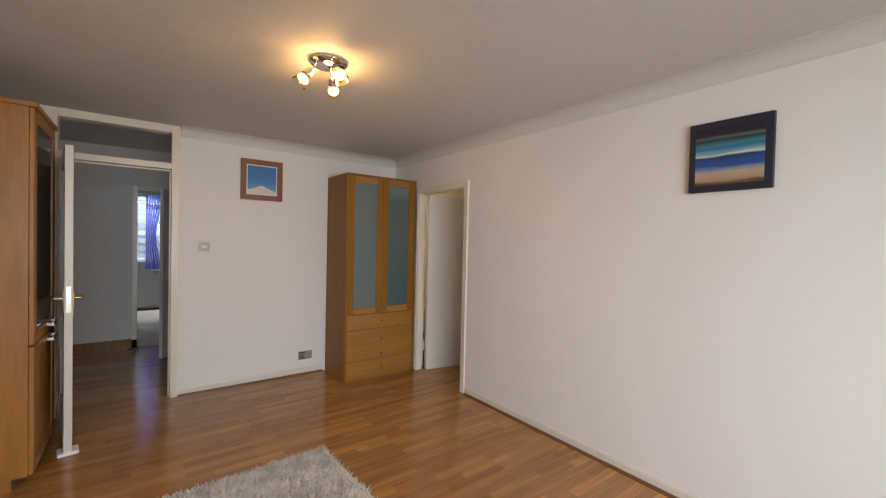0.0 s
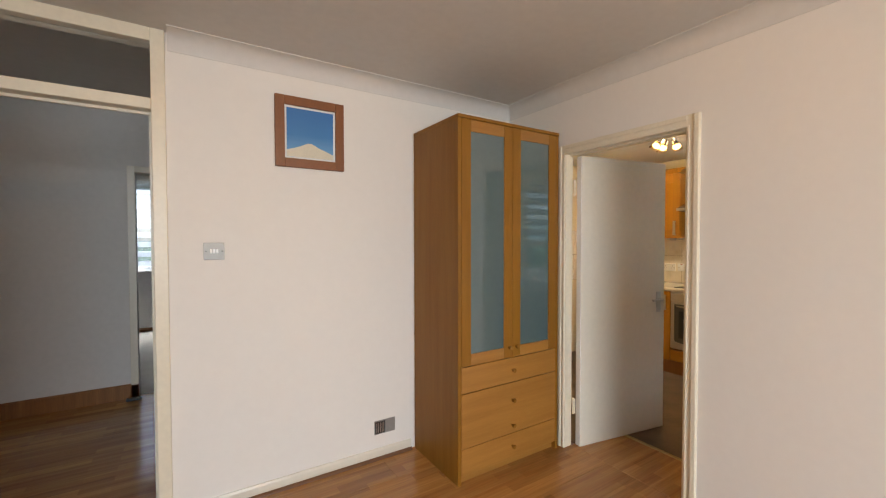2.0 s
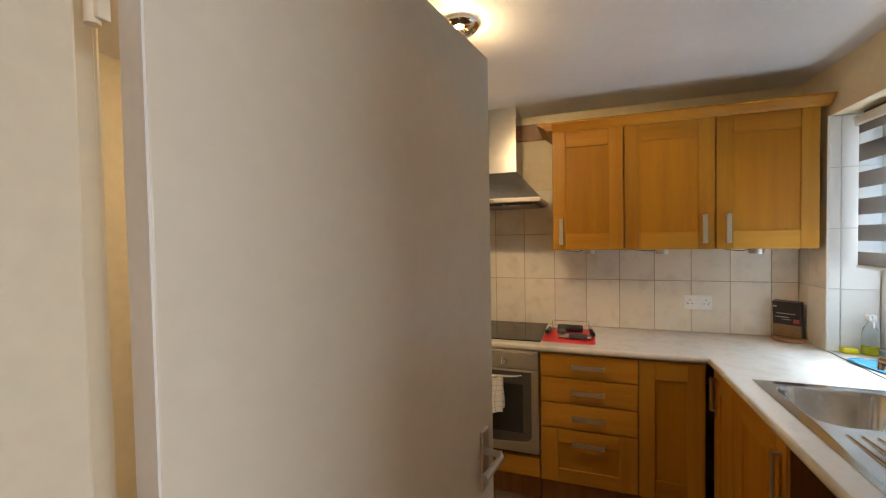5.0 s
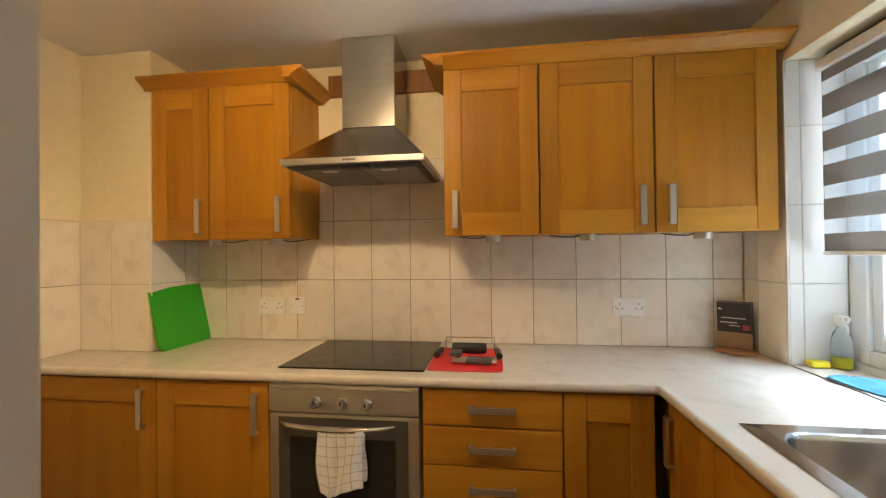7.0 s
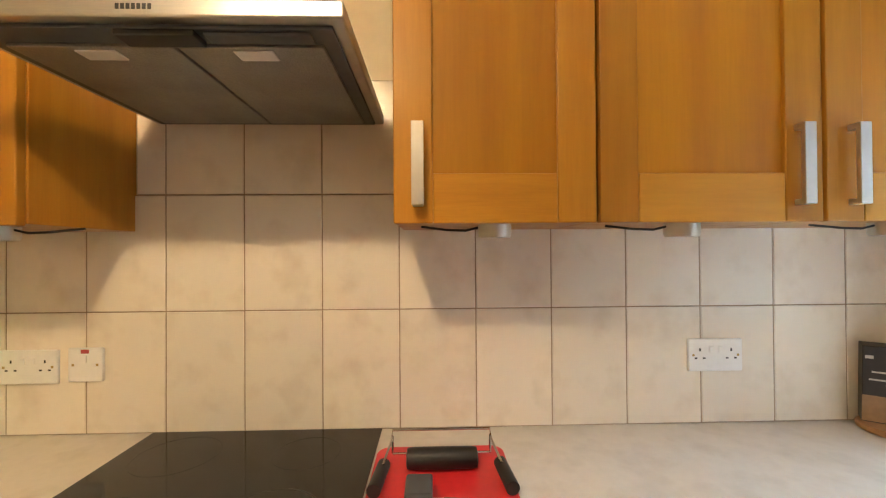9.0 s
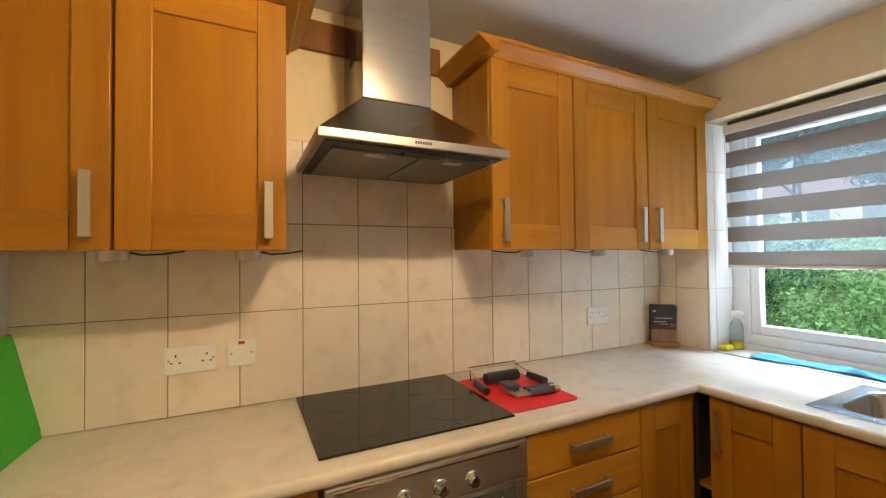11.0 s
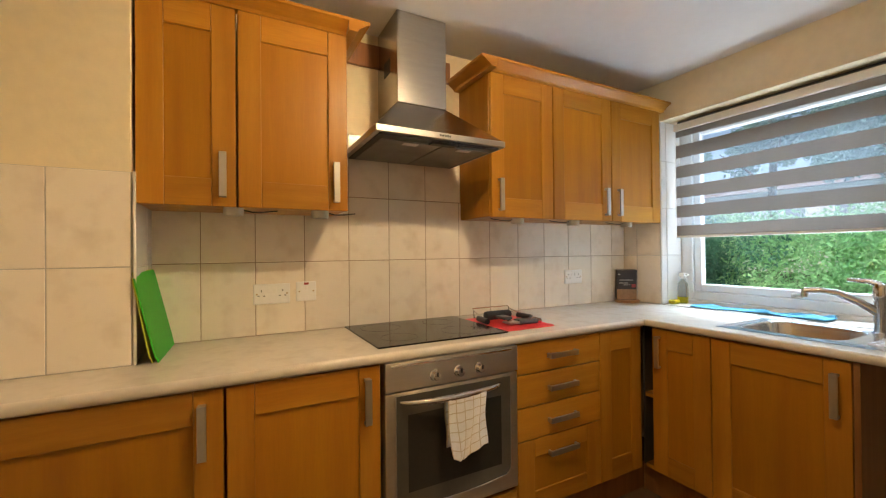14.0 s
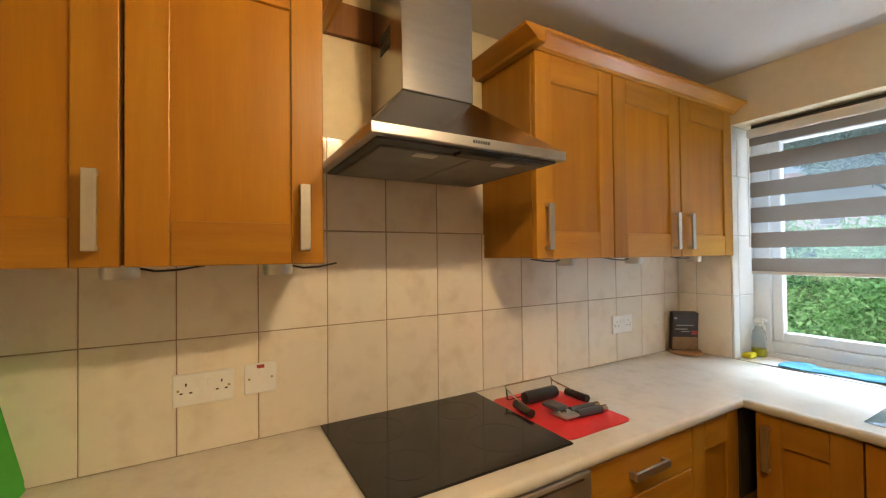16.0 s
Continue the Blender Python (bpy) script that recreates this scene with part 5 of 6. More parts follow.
for n_, dims, mt in (("carton", (-0.062, 0.062, -0.022, 0.022, 0, 0.20), material("dark_packet_print", (0.028, 0.018, 0.014), 0.4, vary=0.2)), ("lower_label", (-0.062, 0.062, 0.0222, 0.0232, 0.004, 0.072), M_KRAFT), ("print_line", (-0.04, 0.045, 0.0222, 0.0229, 0.132, 0.136), M_PRINT), ("print_line", (-0.01, 0.05, 0.0222, 0.0229, 0.112, 0.116), M_PRINT), ("print_line", (-0.02, 0.02, 0.0222, 0.0229, 0.10, 0.103), M_PRINT), ("print_patch", (-0.055, -0.03, 0.0222, 0.0229, 0.085, 0.107), M_REDPRINT), ("print_patch", (0.042, 0.057, 0.0222, 0.0229, 0.168, 0.176), M_PRINT)):
    bm = box(*dims, 0.002 if n_ == "carton" else 0)
    bm.transform(m)
    part(n_, bm, mt, cb)

# washing-up liquid and cloths on the ledge
bt = thing("spray_bottle", (5.22, 2.405, TOP), "clear plastic trigger spray bottle with a little yellow liquid", "bottle")
bpt = (5.222, 2.405, TOP + 0.0035)
part("bottle", lathe([(0.027, 0.0), (0.031, 0.006), (0.031, 0.095), (0.026, 0.125), (0.013, 0.150), (0.012, 0.162)], bpt), M_BOTTLE, bt, "clear plastic bottle", smooth=True)
part("liquid", lathe([(0.022, 0.003), (0.0275, 0.007), (0.0275, 0.042), (0.001, 0.0425)], bpt), M_LIQUID, bt, "yellow liquid", smooth=True)
hd_ = part("spray_head", box(5.202, 5.242, 2.390, 2.420, TOP + 0.170, TOP + 0.198, 0.006), M_WHITEPL, bt, "white trigger spray head")
part("collar", lathe([(0.014, 0.155), (0.014, 0.168), (0.011, 0.170)], bpt), M_WHITEPL, hd_, smooth=True)
part("nozzle", rod((5.21, 2.405, TOP + 0.188), (5.188, 2.405, TOP + 0.188), 0.007, 10), M_WHITEPL, hd_, smooth=True)
part("trigger", tube([(5.212, 2.405, TOP + 0.172), (5.198, 2.405, TOP + 0.158), (5.196, 2.405, TOP + 0.138)], [0.005, 0.005, 0.004], 8), M_WHITEPL, hd_, smooth=True)
yb = thing("yellow_sponge", (5.235, 2.48, TOP), "small yellow sponge on the ledge", "sponge")
part("sponge", box(5.212, 5.255, 2.445, 2.51, TOP + 0.0035, TOP + 0.030, 0.009, 3), M_LIQUID, yb)


def rag(name, cx, cy, lx, ly, turn, seed):
    """A dropped cloth with low folds."""
    bm = bmesh.new()
    nx, ny = 30, 12
    vs = [[None] * (ny + 1) for _ in range(nx + 1)]
    for i in range(nx + 1):
        for j in range(ny + 1):
            u, v = i / nx - 0.5, j / ny - 0.5
            z = 0.005 + 0.016 * max(0, noise.noise((u * 7 + seed, v * 3.5, seed))) + 0.011 * max(0, math.sin(u * 21 + v * 5 + seed + 2 * noise.noise((u * 4, v * 2, 1.0)))) * (1 - 3 * v * v)
            e = 0.06 * noise.noise((u * 3, v * 3, seed + 5))
            vs[i][j] = bm.verts.new((u * lx + e * 0.3, v * ly + e * 0.5, z))
    for i in range(nx):
        for j in range(ny):
            bm.faces.new((vs[i][j], vs[i + 1][j], vs[i + 1][j + 1], vs[i][j + 1]))
    bm.transform(pose(cx, cy, TOP + 0.003, 0, 0, turn))
    o = solid(name, bm, M_BLUECLOTH, "crumpled blue microfibre cloth on the window ledge", "cloth", smooth=True, at=(cx, cy, TOP + 0.003))
    o.modifiers.new("thick", "SOLIDIFY").thickness = 0.003


rag("cleaning_cloth", 4.78, 2.475, 0.62, 0.13, 3, 2.3)
sb = thing("scrubbing_brush", (4.12, 2.67, TOP + 0.01), "orange wooden block on the drainer", "brush")
part("block", box(4.05, 4.20, 2.645, 2.695, TOP + 0.011, TOP + 0.05, 0.006), material("orange_brush_wood", (0.5, 0.2, 0.05), 0.5, vary=0.15), sb)

# ---- ceiling lamps ----
def spot_lamp(at, r, turns, watts, label, hue=WARM, glow=0.25, cone=150):
    """A round plate with short arms at the given turns, each with a glass shade and a lit bulb."""
    x, y, z = at
    t = thing("ceiling_lamp", (x, y, z), label, "ceiling lamp")
    part("plate", lathe([(r, 0.0), (r, -0.012), (r * 0.85, -0.024), (0.02, -0.03)], (x, y, z - 0.0005), n=32), M_CHROME, t, "polished round ceiling plate", smooth=True)
    for a in turns:
        a = radians(a)
        u = Vector((math.cos(a), math.sin(a), 0))
        c = Vector((x, y, z))
        foot, base = c + u * r * 0.7 - Vector((0, 0, 0.02)), c + u * r * 0.95 - Vector((0, 0, 0.07))
        d = (u * 0.8 - Vector((0, 0, 1.0))).normalized()
        tip = base + d * 0.055
        arm = part("arm", tube([foot, foot - Vector((0, 0, 0.03)), base], 0.006, 8), M_CHROME, t, smooth=True)
        part("holder", rod(base - d * 0.016, base + d * 0.022, 0.021, 16, 0.023), M_CHROME, arm, smooth=True)
        sh = rod(base + d * 0.02, tip + d * 0.032, 0.026, 18, 0.042)
        bmesh.ops.delete(sh, geom=[f for f in sh.faces if len(f.verts) > 4], context="FACES")
        s_ = part("shade", sh, M_SHADE, arm, "clear glass shade", smooth=True)
        s_.visible_shadow = False
        bl = part("bulb", ball(tip, 0.024), M_BULB, arm, "lit warm bulb", smooth=True)
        bl.visible_shadow = False
        lamp("bulb_light", "SPOT", look(tip, tip + d), watts, hue, radius=0.02, cone=cone)
    lamp("bulb_glow", "POINT", Matrix.Translation((x, y, z - 0.085)), watts * glow, hue, radius=0.03)


spot_lamp((4.235, 4.128, KH), 0.075, (0, 60, 124), 19.5, "chrome ceiling spotlight with three lit glass shades", glow=0.26, cone=138)
spot_lamp((1.255, 2.53, LH), 0.10, (160, 275, 55), 7.5, "polished brass ceiling spotlight with three lit glass shades", (1.0, 0.52, 0.17), 1.3)

# ---- living room things ----
cab = thing("display_cabinet", (2.45, 4.3, 0), "tall beech cabinet with two frosted glass doors over three drawers", "cabinet")
CX0, CX1, CY, CT = 2.066, 2.876, 4.131, 2.106
part("side", box(CX0, CX0 + 0.022, CY + 0.001, LY1 - 0.014, 0.0, CT - 0.02, 0.002), M_CAB, cab)
part("side", box(CX1 - 0.022, CX1, CY + 0.001, LY1 - 0.014, 0.0, CT - 0.02, 0.002), M_CAB, cab)
part("top", box(CX0 - 0.002, CX1 + 0.002, CY - 0.004, LY1 - 0.014, CT - 0.02, CT, 0.003), M_CAB, cab)
part("back", box(CX0 + 0.022, CX1 - 0.022, LY1 - 0.03, LY1 - 0.02, 0.05, CT - 0.02), M_CAB, cab)
# solid block, coloured as the shade behind the doors
part("inside", box(CX0 + 0.024, CX1 - 0.024, CY + 0.03, LY1 - 0.035, 0.06, CT - 0.03), M_INSIDE_SHADE, cab)
part("plinth", box(CX0 + 0.022, CX1 - 0.022, CY + 0.03, CY + 0.045, 0, 0.052), M_CAB_H, cab)
CM = (CX0 + CX1) / 2
for x0, x1, kx in ((CX0 + 0.024, CM - 0.001, CM - 0.028), (CM + 0.001, CX1 - 0.024, CM + 0.028)):
    z0, z1 = 0.680, CT - 0.022
    g = part("door", box(x0 + 0.06, x1 - 0.06, CY + 0.006, CY + 0.011, z0 + 0.06, z1 - 0.06), M_FROST, cab, "frosted blue-grey glass door")
    for a0, a1, c0, c1, mt in ((x0, x0 + 0.066, z0, z1, M_CAB), (x1 - 0.066, x1, z0, z1, M_CAB), (x0 + 0.0663, x1 - 0.0663, z0, z0 + 0.066, M_CAB_H), (x0 + 0.0663, x1 - 0.0663, z1 - 0.066, z1, M_CAB_H)):
        part("stile" if mt is M_CAB else "rail", box(a0, a1, CY, CY + 0.02, c0, c1, 0.002), mt, g)
    part("knob", lathe([(0.006, 0), (0.006, 0.012), (0.013, 0.018), (0.013, 0.026), (0.008, 0.03)], (kx, CY, 0.745), "Y"), M_CAB, g, smooth=True)
for z0, z1 in ((0.526, 0.676), (0.208, 0.522), (0.05, 0.204)):
    d = part("drawer_front", box(CX0 + 0.024, CX1 - 0.024, CY, CY + 0.02, z0, z1, 0.002), M_CAB_H, cab)
    part("knob", lathe([(0.006, 0), (0.006, 0.012), (0.013, 0.018), (0.013, 0.026), (0.008, 0.03)], (CM, CY, min((z0 + z1) / 2, z0 + 0.21) if z1 - z0 < 0.3 else 0.415), "Y"), M_CAB, d, smooth=True)
part("knob", lathe([(0.006, 0), (0.006, 0.012), (0.013, 0.018), (0.013, 0.026), (0.008, 0.03)], (CM, CY, 0.258), "Y"), M_CAB, cab, smooth=True)

# dark wall unit beside the hall door
wc = thing("tall_cupboard", (-0.4, 3.8, 0), "tall oak cupboard with a glazed door and bar handles", "cupboard")
QX1, QX0, QY0, QY1, QT = -0.03, -0.62, 3.55, 4.20, 2.17
part("side", box(QX0, QX1 - 0.022, QY0, QY0 + 0.022, 0.07, QT - 0.03, 0.003), M_CUP, wc)
part("side", box(QX0, QX1 - 0.022, QY1 - 0.022, QY1, 0.07, QT - 0.03, 0.003), M_CUP, wc)
part("top", box(QX0, QX1 + 0.012, QY0 - 0.004, QY1 + 0.004, QT - 0.03, QT, 0.006), M_CUP, wc)
# dark block filling the cupboard, its shade given by colour
part("inside", box(QX0 + 0.01, QX1 - 0.03, QY0 + 0.022, QY1 - 0.022, 0.05, QT - 0.03), M_INSIDE_SHADE, wc)
part("plinth", box(QX0, QX1 - 0.09, QY0 + 0.012, QY1 - 0.012, 0, 0.07), M_CUP, wc)
for z0, z1, glass in ((0.075, 0.80, False), (0.81, QT - 0.034, True)):
    g = part("door", box(QX1 - 0.014, QX1 - 0.007, QY0 + 0.06, QY1 - 0.06, z0 + 0.06, z1 - 0.06), M_DIM if glass else M_CUP, wc, "glazed door" if glass else "panelled door")
    for a0, a1, c0, c1 in ((QY0, QY0 + 0.07, z0, z1), (QY1 - 0.07, QY1, z0, z1), (QY0 + 0.0703, QY1 - 0.0703, z0, z0 + 0.07), (QY0 + 0.0703, QY1 - 0.0703, z1 - 0.07, z1)):
        part("frame_bar", box(QX1 - 0.021, QX1, a0, a1, c0, c1, 0.003), M_CUP, g)
    handle(g, (QX1, QY1 - 0.2, z0 + 0.05 if glass else z1 - 0.035), False, 0.16, (1, 0, 0), 0.035)

# picture on the north wall: a blue sky over a pale dune
pc = thing("picture", (1.396, LY1, 2.01), "chestnut-framed print of a pale dune under deep blue sky", "picture")
px0, px1, pz0, pz1, pf = 1.204, 1.589, 1.812, 2.206, 0.050
for a0, a1, c0, c1 in ((px0, px0 + pf, pz0, pz1), (px1 - pf, px1, pz0, pz1), (px0 + pf, px1 - pf, pz0, pz0 + pf), (px0 + pf, px1 - pf, pz1 - pf, pz1)):
    part("frame_bar", box(a0, a1, LY1 - 0.024, LY1 - 0.001, c0, c1, 0.003), M_FRAMEWOOD, pc)
part("mount", box(px0 + pf, px1 - pf, LY1 - 0.010, LY1 - 0.002, pz0 + pf, pz1 - pf), M_MOUNT, pc)


def bands_picture(name, axis, lo, hi, stops, wave=0.0):
    """Painted bands of colour by height, with soft ragged borders."""
    m = material(name, (0.5, 0.5, 0.5), 0.55, bump=0.05)
    n, l = m.node_tree.nodes, m.node_tree.links
    geo = n.new("ShaderNodeNewGeometry"); sep = n.new("ShaderNodeSeparateXYZ"); l.new(geo.outputs["Position"], sep.inputs[0])
    ns = n.new("ShaderNodeTexNoise"); ns.inputs["Scale"].default_value = 9; ns.inputs["Detail"].default_value = 6
    mp = n.new("ShaderNodeMapping"); mp.inputs["Scale"].default_value = (0.6, 0.6, 6)
    l.new(geo.outputs["Position"], mp.inputs["Vector"]); l.new(mp.outputs[0], ns.inputs["Vector"])
    mr = n.new("ShaderNodeMapRange"); mr.inputs["From Min"].default_value, mr.inputs["From Max"].default_value = lo, hi
    l.new(sep.outputs["Z"], mr.inputs["Value"])
    ad = n.new("ShaderNodeMath"); ad.operation = "MULTIPLY_ADD"; ad.inputs[1].default_value = wave
    l.new(ns.outputs["Fac"], ad.inputs[0]); l.new(mr.outputs["Result"], ad.inputs[2])
    ramp = n.new("ShaderNodeValToRGB")
    el = ramp.color_ramp.elements
    el[0].position, el[0].color = stops[0][0], (*stops[0][1], 1)
    el[1].position, el[1].color = stops[-1][0], (*stops[-1][1], 1)
    for p, c in stops[1:-1]:
        e = el.new(p); e.color = (*c, 1)
    l.new(ad.outputs[0], ramp.inputs["Fac"]); l.new(ramp.outputs["Color"], n["Principled BSDF"].inputs["Base Color"])
    return m


M_SKYP = bands_picture("painted_blue_sky", "z", 1.87, 2.15, ((0.0, (0.25, 0.42, 0.62)), (0.25, (0.12, 0.30, 0.55)), (0.5, (0.05, 0.20, 0.46)), (1.0, (0.035, 0.16, 0.42))), 0.1)
M_DUNE = material("painted_dune", (0.72, 0.66, 0.52), 0.7, vary=0.08, scale=10, fine=150)
ax0, ax1, az0, az1 = px0 + pf + 0.012, px1 - pf - 0.012, pz0 + pf + 0.012, pz1 - pf - 0.012
part("print", box(ax0, ax1, LY1 - 0.0112, LY1 - 0.0100, az0, az1), M_SKYP, pc, "deep blue printed sky")
bm = bmesh.new()
outline = [(0, 0), (1, 0), (1, 0.10), (0.85, 0.16), (0.68, 0.22), (0.52, 0.30), (0.44, 0.295), (0.3, 0.23), (0.14, 0.17), (0, 0.13)]
fa = [bm.verts.new((ax0 + u * (ax1 - ax0), LY1 - 0.0118, az0 + v * (az1 - az0))) for u, v in outline]
bm.faces.new(fa)
part("printed_dune", bm, M_DUNE, pc, "pale sand dune")

# seascape canvas on the east wall
sc = thing("seascape", (LX1, 1.17, 1.93), "dark-edged canvas of a blue sea with bands of cloud and sand", "painting")
part("canvas", box(LX1 - 0.03, LX1 - 0.001, 0.987, 1.362, 1.744, 2.117, 0.003), M_DARKFRAME, sc)
M_SEA = bands_picture("painted_sea", "z", 1.778, 2.083, ((0.0, (0.02, 0.015, 0.02)), (0.09, (0.10, 0.05, 0.03)), (0.14, (0.42, 0.27, 0.16)), (0.27, (0.46, 0.33, 0.22)), (0.33, (0.20, 0.26, 0.38)), (0.38, (0.02, 0.07, 0.28)), (0.50, (0.015, 0.06, 0.22)), (0.545, (0.01, 0.03, 0.08)), (0.575, (0.55, 0.62, 0.58)), (0.61, (0.22, 0.38, 0.40)), (0.68, (0.02, 0.15, 0.33)), (0.76, (0.05, 0.20, 0.22)), (0.82, (0.012, 0.02, 0.04)), (0.87, (0.10, 0.14, 0.10)), (0.91, (0.01, 0.012, 0.03)), (1.0, (0.006, 0.008, 0.02))), 0.12)
part("painted_face", box(LX1 - 0.0312, LX1 - 0.030, 1.021, 1.329, 1.778, 2.083), M_SEA, sc, "brushed bands of sea and sand")

# light switch and sockets on the north wall
sw = thing("light_switch", (0.907, LY1, 1.347), "dull steel triple light switch", "light switch")
part("plate", box(0.860, 0.954, LY1 - 0.006, LY1 - 0.0005, 1.303, 1.391, 0.002), M_GREYPLATE, sw)
for k in range(3):
    part("rocker", box(0.888 + 0.014 * k, 0.898 + 0.014 * k, LY1 - 0.010, LY1 - 0.006, 1.337, 1.358, 0.001), M_WHITEPL, sw)
for x in (0.871, 0.943):
    part("screw", box(x - 0.003, x + 0.003, LY1 - 0.0068, LY1 - 0.0058, 1.344, 1.350, 0.0005), M_SLOT, sw)
ts = thing("aerial_socket", (1.852, LY1, 0.2), "dull steel aerial and phone socket plate", "wall socket")
part("plate", box(1.780, 1.924, LY1 - 0.006, LY1 - 0.0005, 0.157, 0.245, 0.002), M_GREYPLATE, ts)
part("insert", box(1.785, 1.852, LY1 - 0.009, LY1 - 0.006, 0.164, 0.238, 0.001), M_BLACK, ts, "dark slatted insert")
for k in range(5):
    part("slat", box(1.791 + 0.012 * k, 1.796 + 0.012 * k, LY1 - 0.0105, LY1 - 0.009, 0.17, 0.232), M_NICKEL, ts)

# shaggy rug: many short tufts on a backing
rug = thing("rug", (1.0, 2.3, 0), "pale cream shaggy rug on the laminate floor", "rug")
rm = pose(1.459, 3.017, 0.0, 0, 0, 3.0)
RW, RL = 1.5, 2.1
bm = box(-RW, 0, -RL, 0, 0.001, 0.012, 0.004); bm.transform(rm)
part("backing", bm, M_RUG, rug)
V, F = [], []
r2 = np.random.default_rng(9)
for _ in range(26000):
    u, v = -RW * r2.random(), -RL * r2.random() ** 1.6
    a, b = r2.normal(scale=0.016), r2.normal(scale=0.016)
    h = 0.022 + 0.026 * r2.random()
    th = r2.random() * 6.28
    w = 0.006
    k = len(V)
    V += [(u - w * math.cos(th), v - w * math.sin(th), 0.008), (u + w * math.cos(th), v + w * math.sin(th), 0.008), (u + a, v + b, h)]
    F.append((k, k + 1, k + 2))
me = bpy.data.meshes.new("shag"); me.from_pydata(V, [], F); me.transform(Matrix.Translation(-Vector((1.0, 2.3, 0))) @ rm); me.materials.append(M_RUG)
o = new("shag", me); o.parent = rug; tagged(o, kind="stuff")

# ---- hall and bedroom beyond ----
solid("floor_bedroom", box(-1.99, 2.79, 6.80, 9.86, 0.0008, 0.008), M_CARPET, "pale beige bedroom carpet", kind="structure")
df = thing("door_frame_3", (0.405, 6.75, 0), "white painted bedroom door frame", "door frame", kind="structure")
for x0, x1, z0, z1 in ((0.35, 0.405, 0, 2.055), (1.15, 1.205, 0, 2.055), (0.405, 1.15, 2.0, 2.055)):
    part("architrave", box(x0, x1, 6.735, 6.75, z0, z1, 0.003), M_DOOR, df)
d3 = thing("door_3", (1.10, 6.72, 0), "brownish bedroom door standing open into the hall", "door", kind="structure")
part("leaf", leaf_mesh((1.10, 6.72), (0.615, 6.06), 0.04, 0.01, 1.98), M_DOOR, d3)
lever(d3, (0.66, 6.121, 1.0), -0.81, 0.59, M_NICKEL)
stop = thing("door_stop", (0.25, 6.70, 0), "small dark door wedge on the hall floor", "door stop")
part("wedge", box(0.32, 0.43, 6.66, 6.70, 0.0, 0.025, 0.006), M_BLACK, stop)
bw = thing("window_2", (0.5, 9.87, 0.93), "white plastic bedroom window", "window", kind="structure")
for x0, x1, z0, z1 in ((0.05, 0.11, 0.93, 2.3), (1.29, 1.35, 0.93, 2.3), (0.11, 1.29, 0.93, 0.99), (0.11, 1.29, 2.24, 2.3), (0.67, 0.73, 0.99, 2.24)):
    part("window_frame", box(x0, x1, 9.90, 9.95, z0, z1, 0.005), M_UPVC, bw)
bb = thing("zebra_blind", (0.5, 9.85, 1.0), "white striped roller blind in the bedroom window", "blind")
for k in range(9):
    part("band", box(0.06, 1.34, 9.852, 9.8535, 1.0 + 0.145 * k, 1.085 + 0.145 * k), M_WHITEBAND, bb)
    part("sheer_strip", box(0.06, 1.34, 9.8525, 9.853, 1.085 + 0.145 * k, 1.145 + 0.145 * k), M_VOILE, bb)
cu = thing("curtain", (0.35, 9.78, 0.8), "lilac blue voile curtain gathered beside the window", "curtain")
bm = bmesh.new()
cols = []
for i in range(41):
    w = i / 40
    cols.append([bm.verts.new((0.50 + (0.26 - 0.10 * math.sin(math.pi * min(1, max(0, (2.15 - z) / 1.4))) ** 2) * w, 9.78 + 0.025 * math.sin(w * 40) * (0.6 + 0.4 * math.sin(z * 2)), z)) for z in np.linspace(0.80, 2.20, 14)])
for a, b in zip(cols, cols[1:]):
    for j in range(13):
        bm.faces.new((a[j], b[j], b[j + 1], a[j + 1]))
part("cloth", bm, M_PURPLE, cu, smooth=True)
part("rail", rod((0.0, 9.78, 2.2), (1.4, 9.78, 2.2), 0.012), M_WHITEPL, cu, smooth=True)

# ---- pieces: wall tiles, floor boards ----
GAP = 0.0014


def tile_mesh(name, w, h, mat):
    bm = box(0, 0.0065, -w / 2 + GAP, w / 2 - GAP, -h / 2 + GAP, h / 2 - GAP)
    fr = [e for e in bm.edges if all(v.co.x < 0.001 for v in e.verts)]
    bmesh.ops.bevel(bm, geom=fr, offset=0.0015, segments=1, affect="EDGES")
    return finish(name, bm, mat)


tiles = {}


def lay(parent, y0, y1, z0, z1, m, mat=M_TILE):
    """One tile of a wall in the plane x = 0, turned and set by m."""
    key = (round(y1 - y0, 3), round(z1 - z0, 3), mat.name)
    if key not in tiles:
        tiles[key] = tile_mesh("tile", y1 - y0, z1 - z0, mat)
    o = new("tile", tiles[key])
    o.parent = parent
    o.matrix_basis = Matrix.Translation(-ORIGIN[parent.name]) @ m @ Matrix.Translation((0, (y0 + y1) / 2, (z0 + z1) / 2))


def tiled(name, label, m, y0, y1, rows, first, mat=M_TILE, pitch=0.1999, joint=M_GROUT):
    """A patch of tiles between y0 and y1 with full columns counted from first."""
    bm = box(0.002, 0.0075, y0, y1, rows[0][0], rows[-1][1])
    bm.transform(m)
    bk = solid(name, bm, M_PALEGROUT if mat is M_TILE_W else joint, label, kind="structure", at=m @ Vector((0, y0, rows[0][0])))
    cuts = sorted({y0, y1, *[first + pitch * k for k in range(-30, 31) if y0 + 0.012 < first + pitch * k < y1 - 0.012]})
    for a, b in zip(cuts, cuts[1:]):
        for c, d in rows:
            lay(bk, a, b, c, d, m, mat)


R0 = (TOP + 0.001, 1.2115)
mw = Matrix.Translation((KX1 - 0.0078, 0, 0))
tiled("wall_tiles_1", "cream mottled wall tiles with brown joints behind the worktop", mw, KY0 + 0.009, 5.2445, (R0, (1.2115, 1.5115)), 4.479)
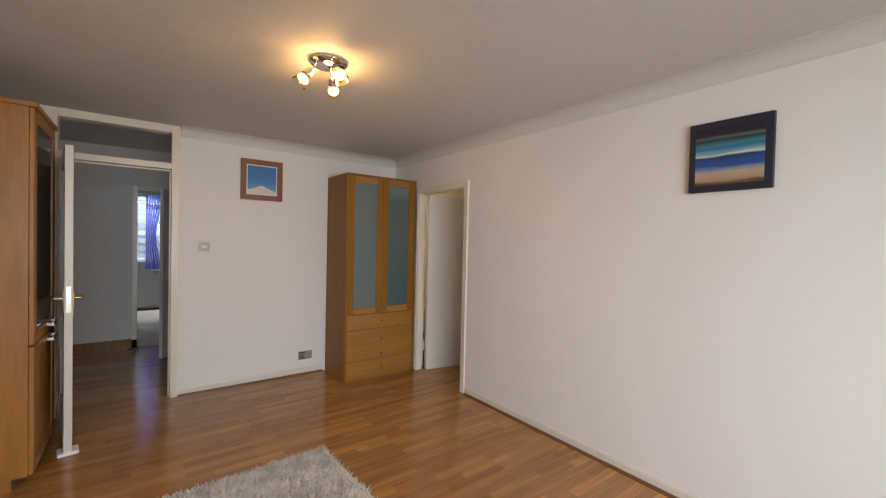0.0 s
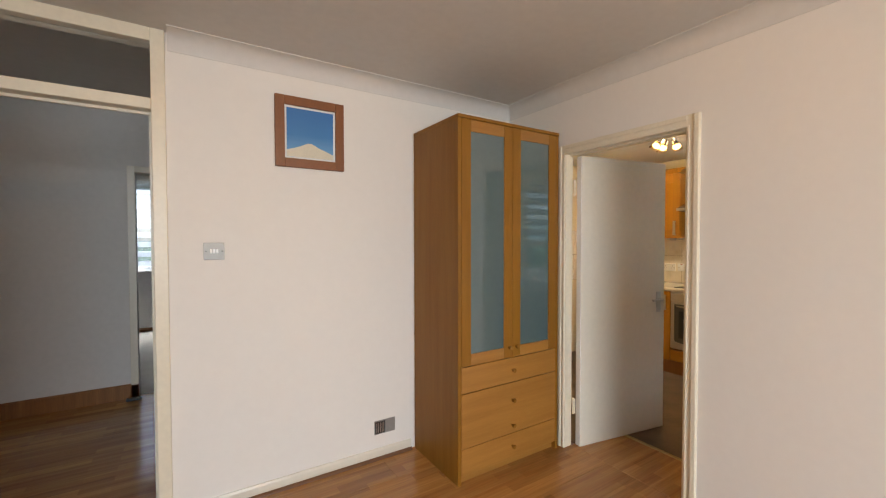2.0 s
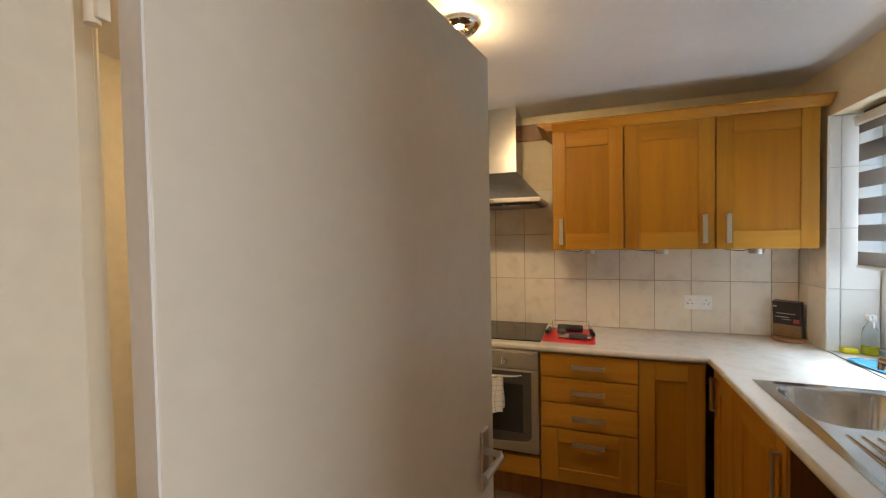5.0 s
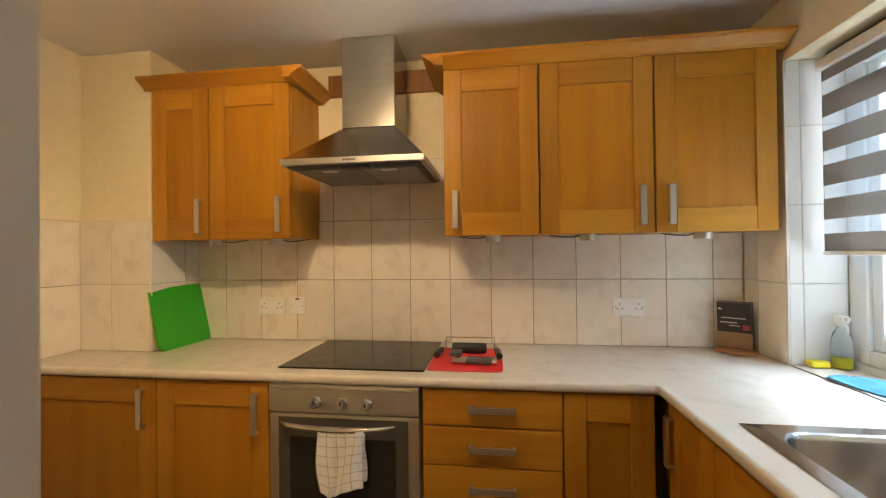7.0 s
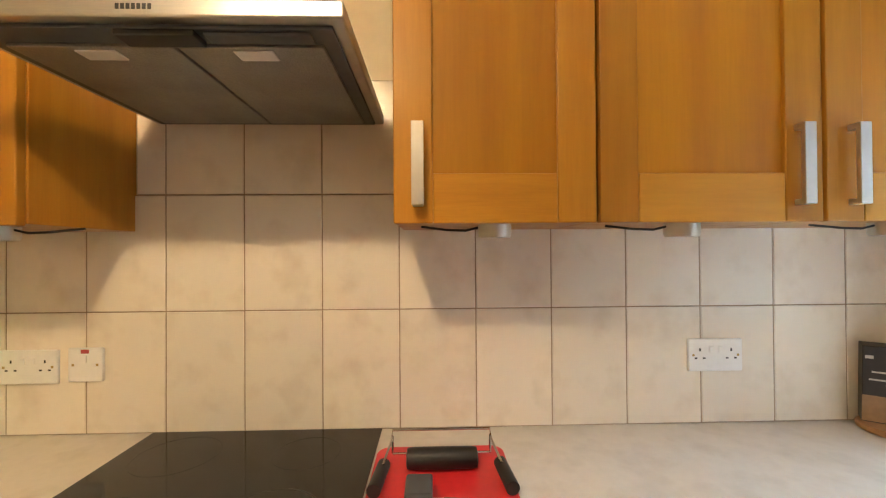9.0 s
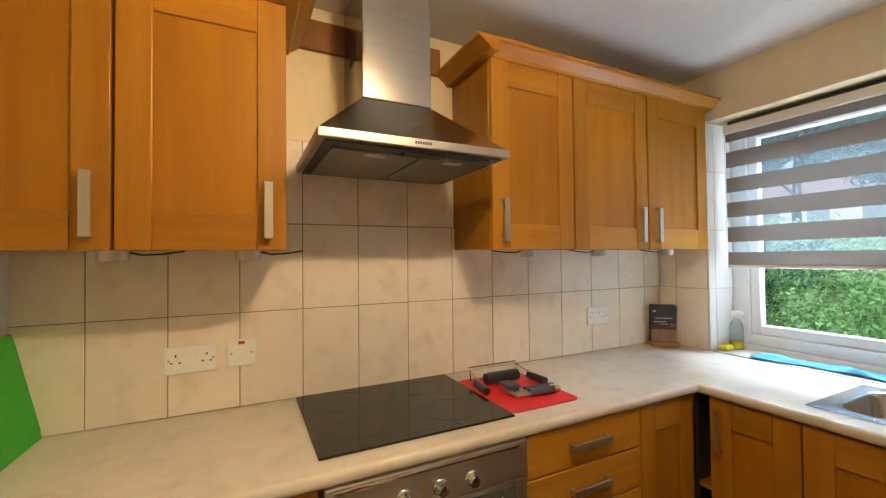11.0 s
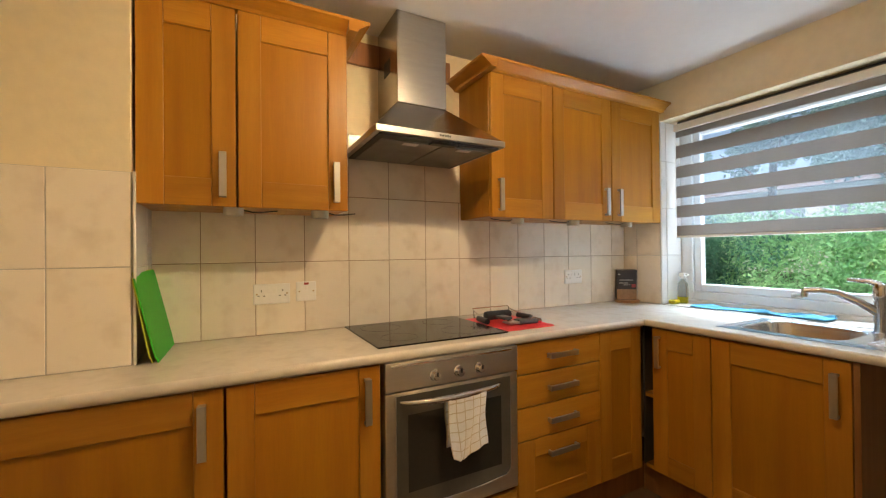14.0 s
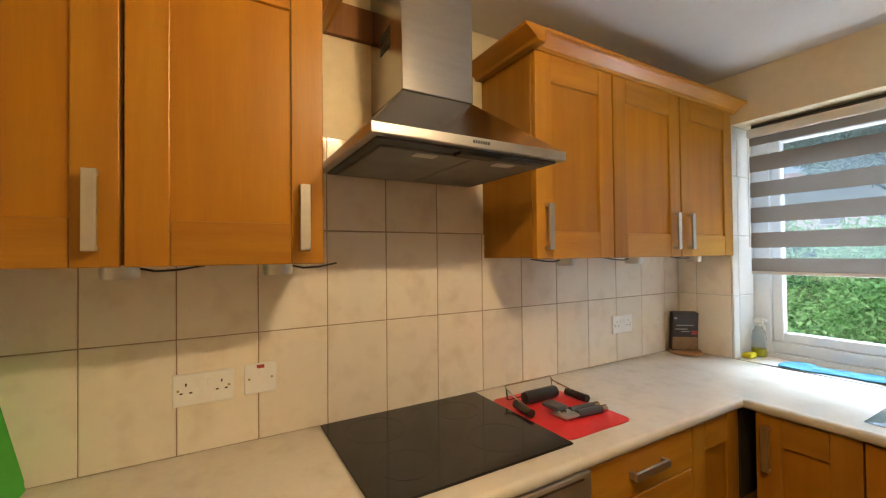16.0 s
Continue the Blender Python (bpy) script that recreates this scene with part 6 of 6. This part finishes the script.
tiled("wall_tiles_2", "cream mottled wall tiles under the cooker hood", mw, 3.870, 4.553, ((1.5125, 1.8115),), 4.479)
tiled("wall_tiles_3", "cream mottled wall tiles on the pier", Matrix.Translation((5.245 - 0.0078, 0, 0)), 5.2475, KY1 - 0.001, (R0, (1.2115, 1.5115)), 5.449, joint=M_PALEGROUT)
mside = Matrix(((0, 1, 0, 0), (1, 0, 0, 5.2455 - 0.0078), (0, 0, 1, 0), (0, 0, 0, 1)))
tiled("wall_tiles_4", "white tiles on the pier side", mside, 5.241, KX1 - 0.009, (R0, (1.2115, 1.5115)), 5.442, M_TILE_W)
msouth = Matrix(((0, 1, 0, 0), (-1, 0, 0, KY0 + 0.0078), (0, 0, 1, 0), (0, 0, 0, 1)))
tiled("wall_tiles_5", "cream mottled wall tiles beside the window", msouth, WX1 + 0.004, KX1 - 0.009, (R0, (1.2115, 1.5115)), 5.44, joint=M_PALEGROUT)
mrev = Matrix.Translation((WX1 - 0.0078, 0, 0))
tiled("wall_tiles_6", "white tiles lining the window reveal", mrev, 2.348, KY0 + 0.004, (R0, (1.2115, 1.5115), (1.5115, 1.8115), (1.8115, WZ1 - 0.002)), 2.10, M_TILE_W)
mnorth = Matrix(((0, 1, 0, 0), (1, 0, 0, KY1 - 0.0078), (0, 0, 1, 0), (0, 0, 0, 1)))
tiled("wall_tiles_7", "cream mottled wall tiles above the worktop", mnorth, 4.2, 5.236, (R0, (1.2115, 1.5115)), 5.236)
for x, y, z0, z1 in ((5.2365, 5.2385, TOP + 0.001, 1.5135), (WX1 - 0.003, KY0 + 0.006, TOP + 0.003, WZ1)):
    solid("trim_tile_edge", box(x - 0.004, x + 0.004, y - 0.004, y + 0.004, z0, z1, 0.002), M_TRIM, "white plastic tile edge trim", kind="structure")

boards = {}
floor_ob = bpy.data.objects["floor"]
BW, BL = 0.1905, 1.285
for j in range(int((LY1 + 0.1 - LY0) / BW) + 1):
    y0 = LY0 + j * BW
    y1 = min(y0 + BW, LY1 + 0.115)
    off = (j * 0.47) % BL
    x = LX0 - off
    while x < 2.99:
        a, b = max(x, LX0), min(x + BL, 2.99)
        if b - a > 0.02 and y1 - y0 > 0.02:
            key = (round(b - a, 3), round(y1 - y0, 3))
            if key not in boards:
                bm = box(-(b - a) / 2 + 0.0004, (b - a) / 2 - 0.0004, -(y1 - y0) / 2 + 0.0004, (y1 - y0) / 2 - 0.0004, -0.0098, 0.0)
                es = [e for e in bm.edges if all(v.co.z > -0.001 for v in e.verts)]
                bmesh.ops.bevel(bm, geom=es, offset=0.0007, segments=1, affect="EDGES")
                boards[key] = finish("floor_board", bm, M_LAM)
            o = new("floor_board", boards[key])
            o.parent = floor_ob
            o.location = ((a + b) / 2, (y0 + y1) / 2, 0)
        x += BL
bm = bmesh.new()
for j in range(28):
    y0 = LY1 + 0.117 + j * BW
    x = -2.0 - (j * 0.47) % BL
    while x < 2.9:
        a, b = max(x, -2.0), min(x + BL, 2.9)
        if b - a > 0.02:
            box(a + 0.0004, b - 0.0004, y0 + 0.0004, y0 + BW - 0.0004, -0.0098, 0, bm=bm)
        x += BL
o = part("floor_boards", bm, M_LAM, floor_ob); tagged(o, kind="stuff")
# the laminate runs on through the doorway, under the open leaf
for k in range(4):
    y0 = DY0 + 0.003 + k * BW
    y1 = min(y0 + BW, DY1 - 0.003)
    o = new("floor_board", finish("floor_board", box(2.9905, 3.40, y0 + 0.0004, y1 - 0.0004, -0.0015, 0.0015), M_LAM))
    o.parent = floor_ob
solid("trim_threshold", box(3.401, 3.430, DY0 + 0.003, DY1 - 0.003, -0.0015, 0.005, 0.002), M_BRASS, "thin brass threshold strip", kind="structure")
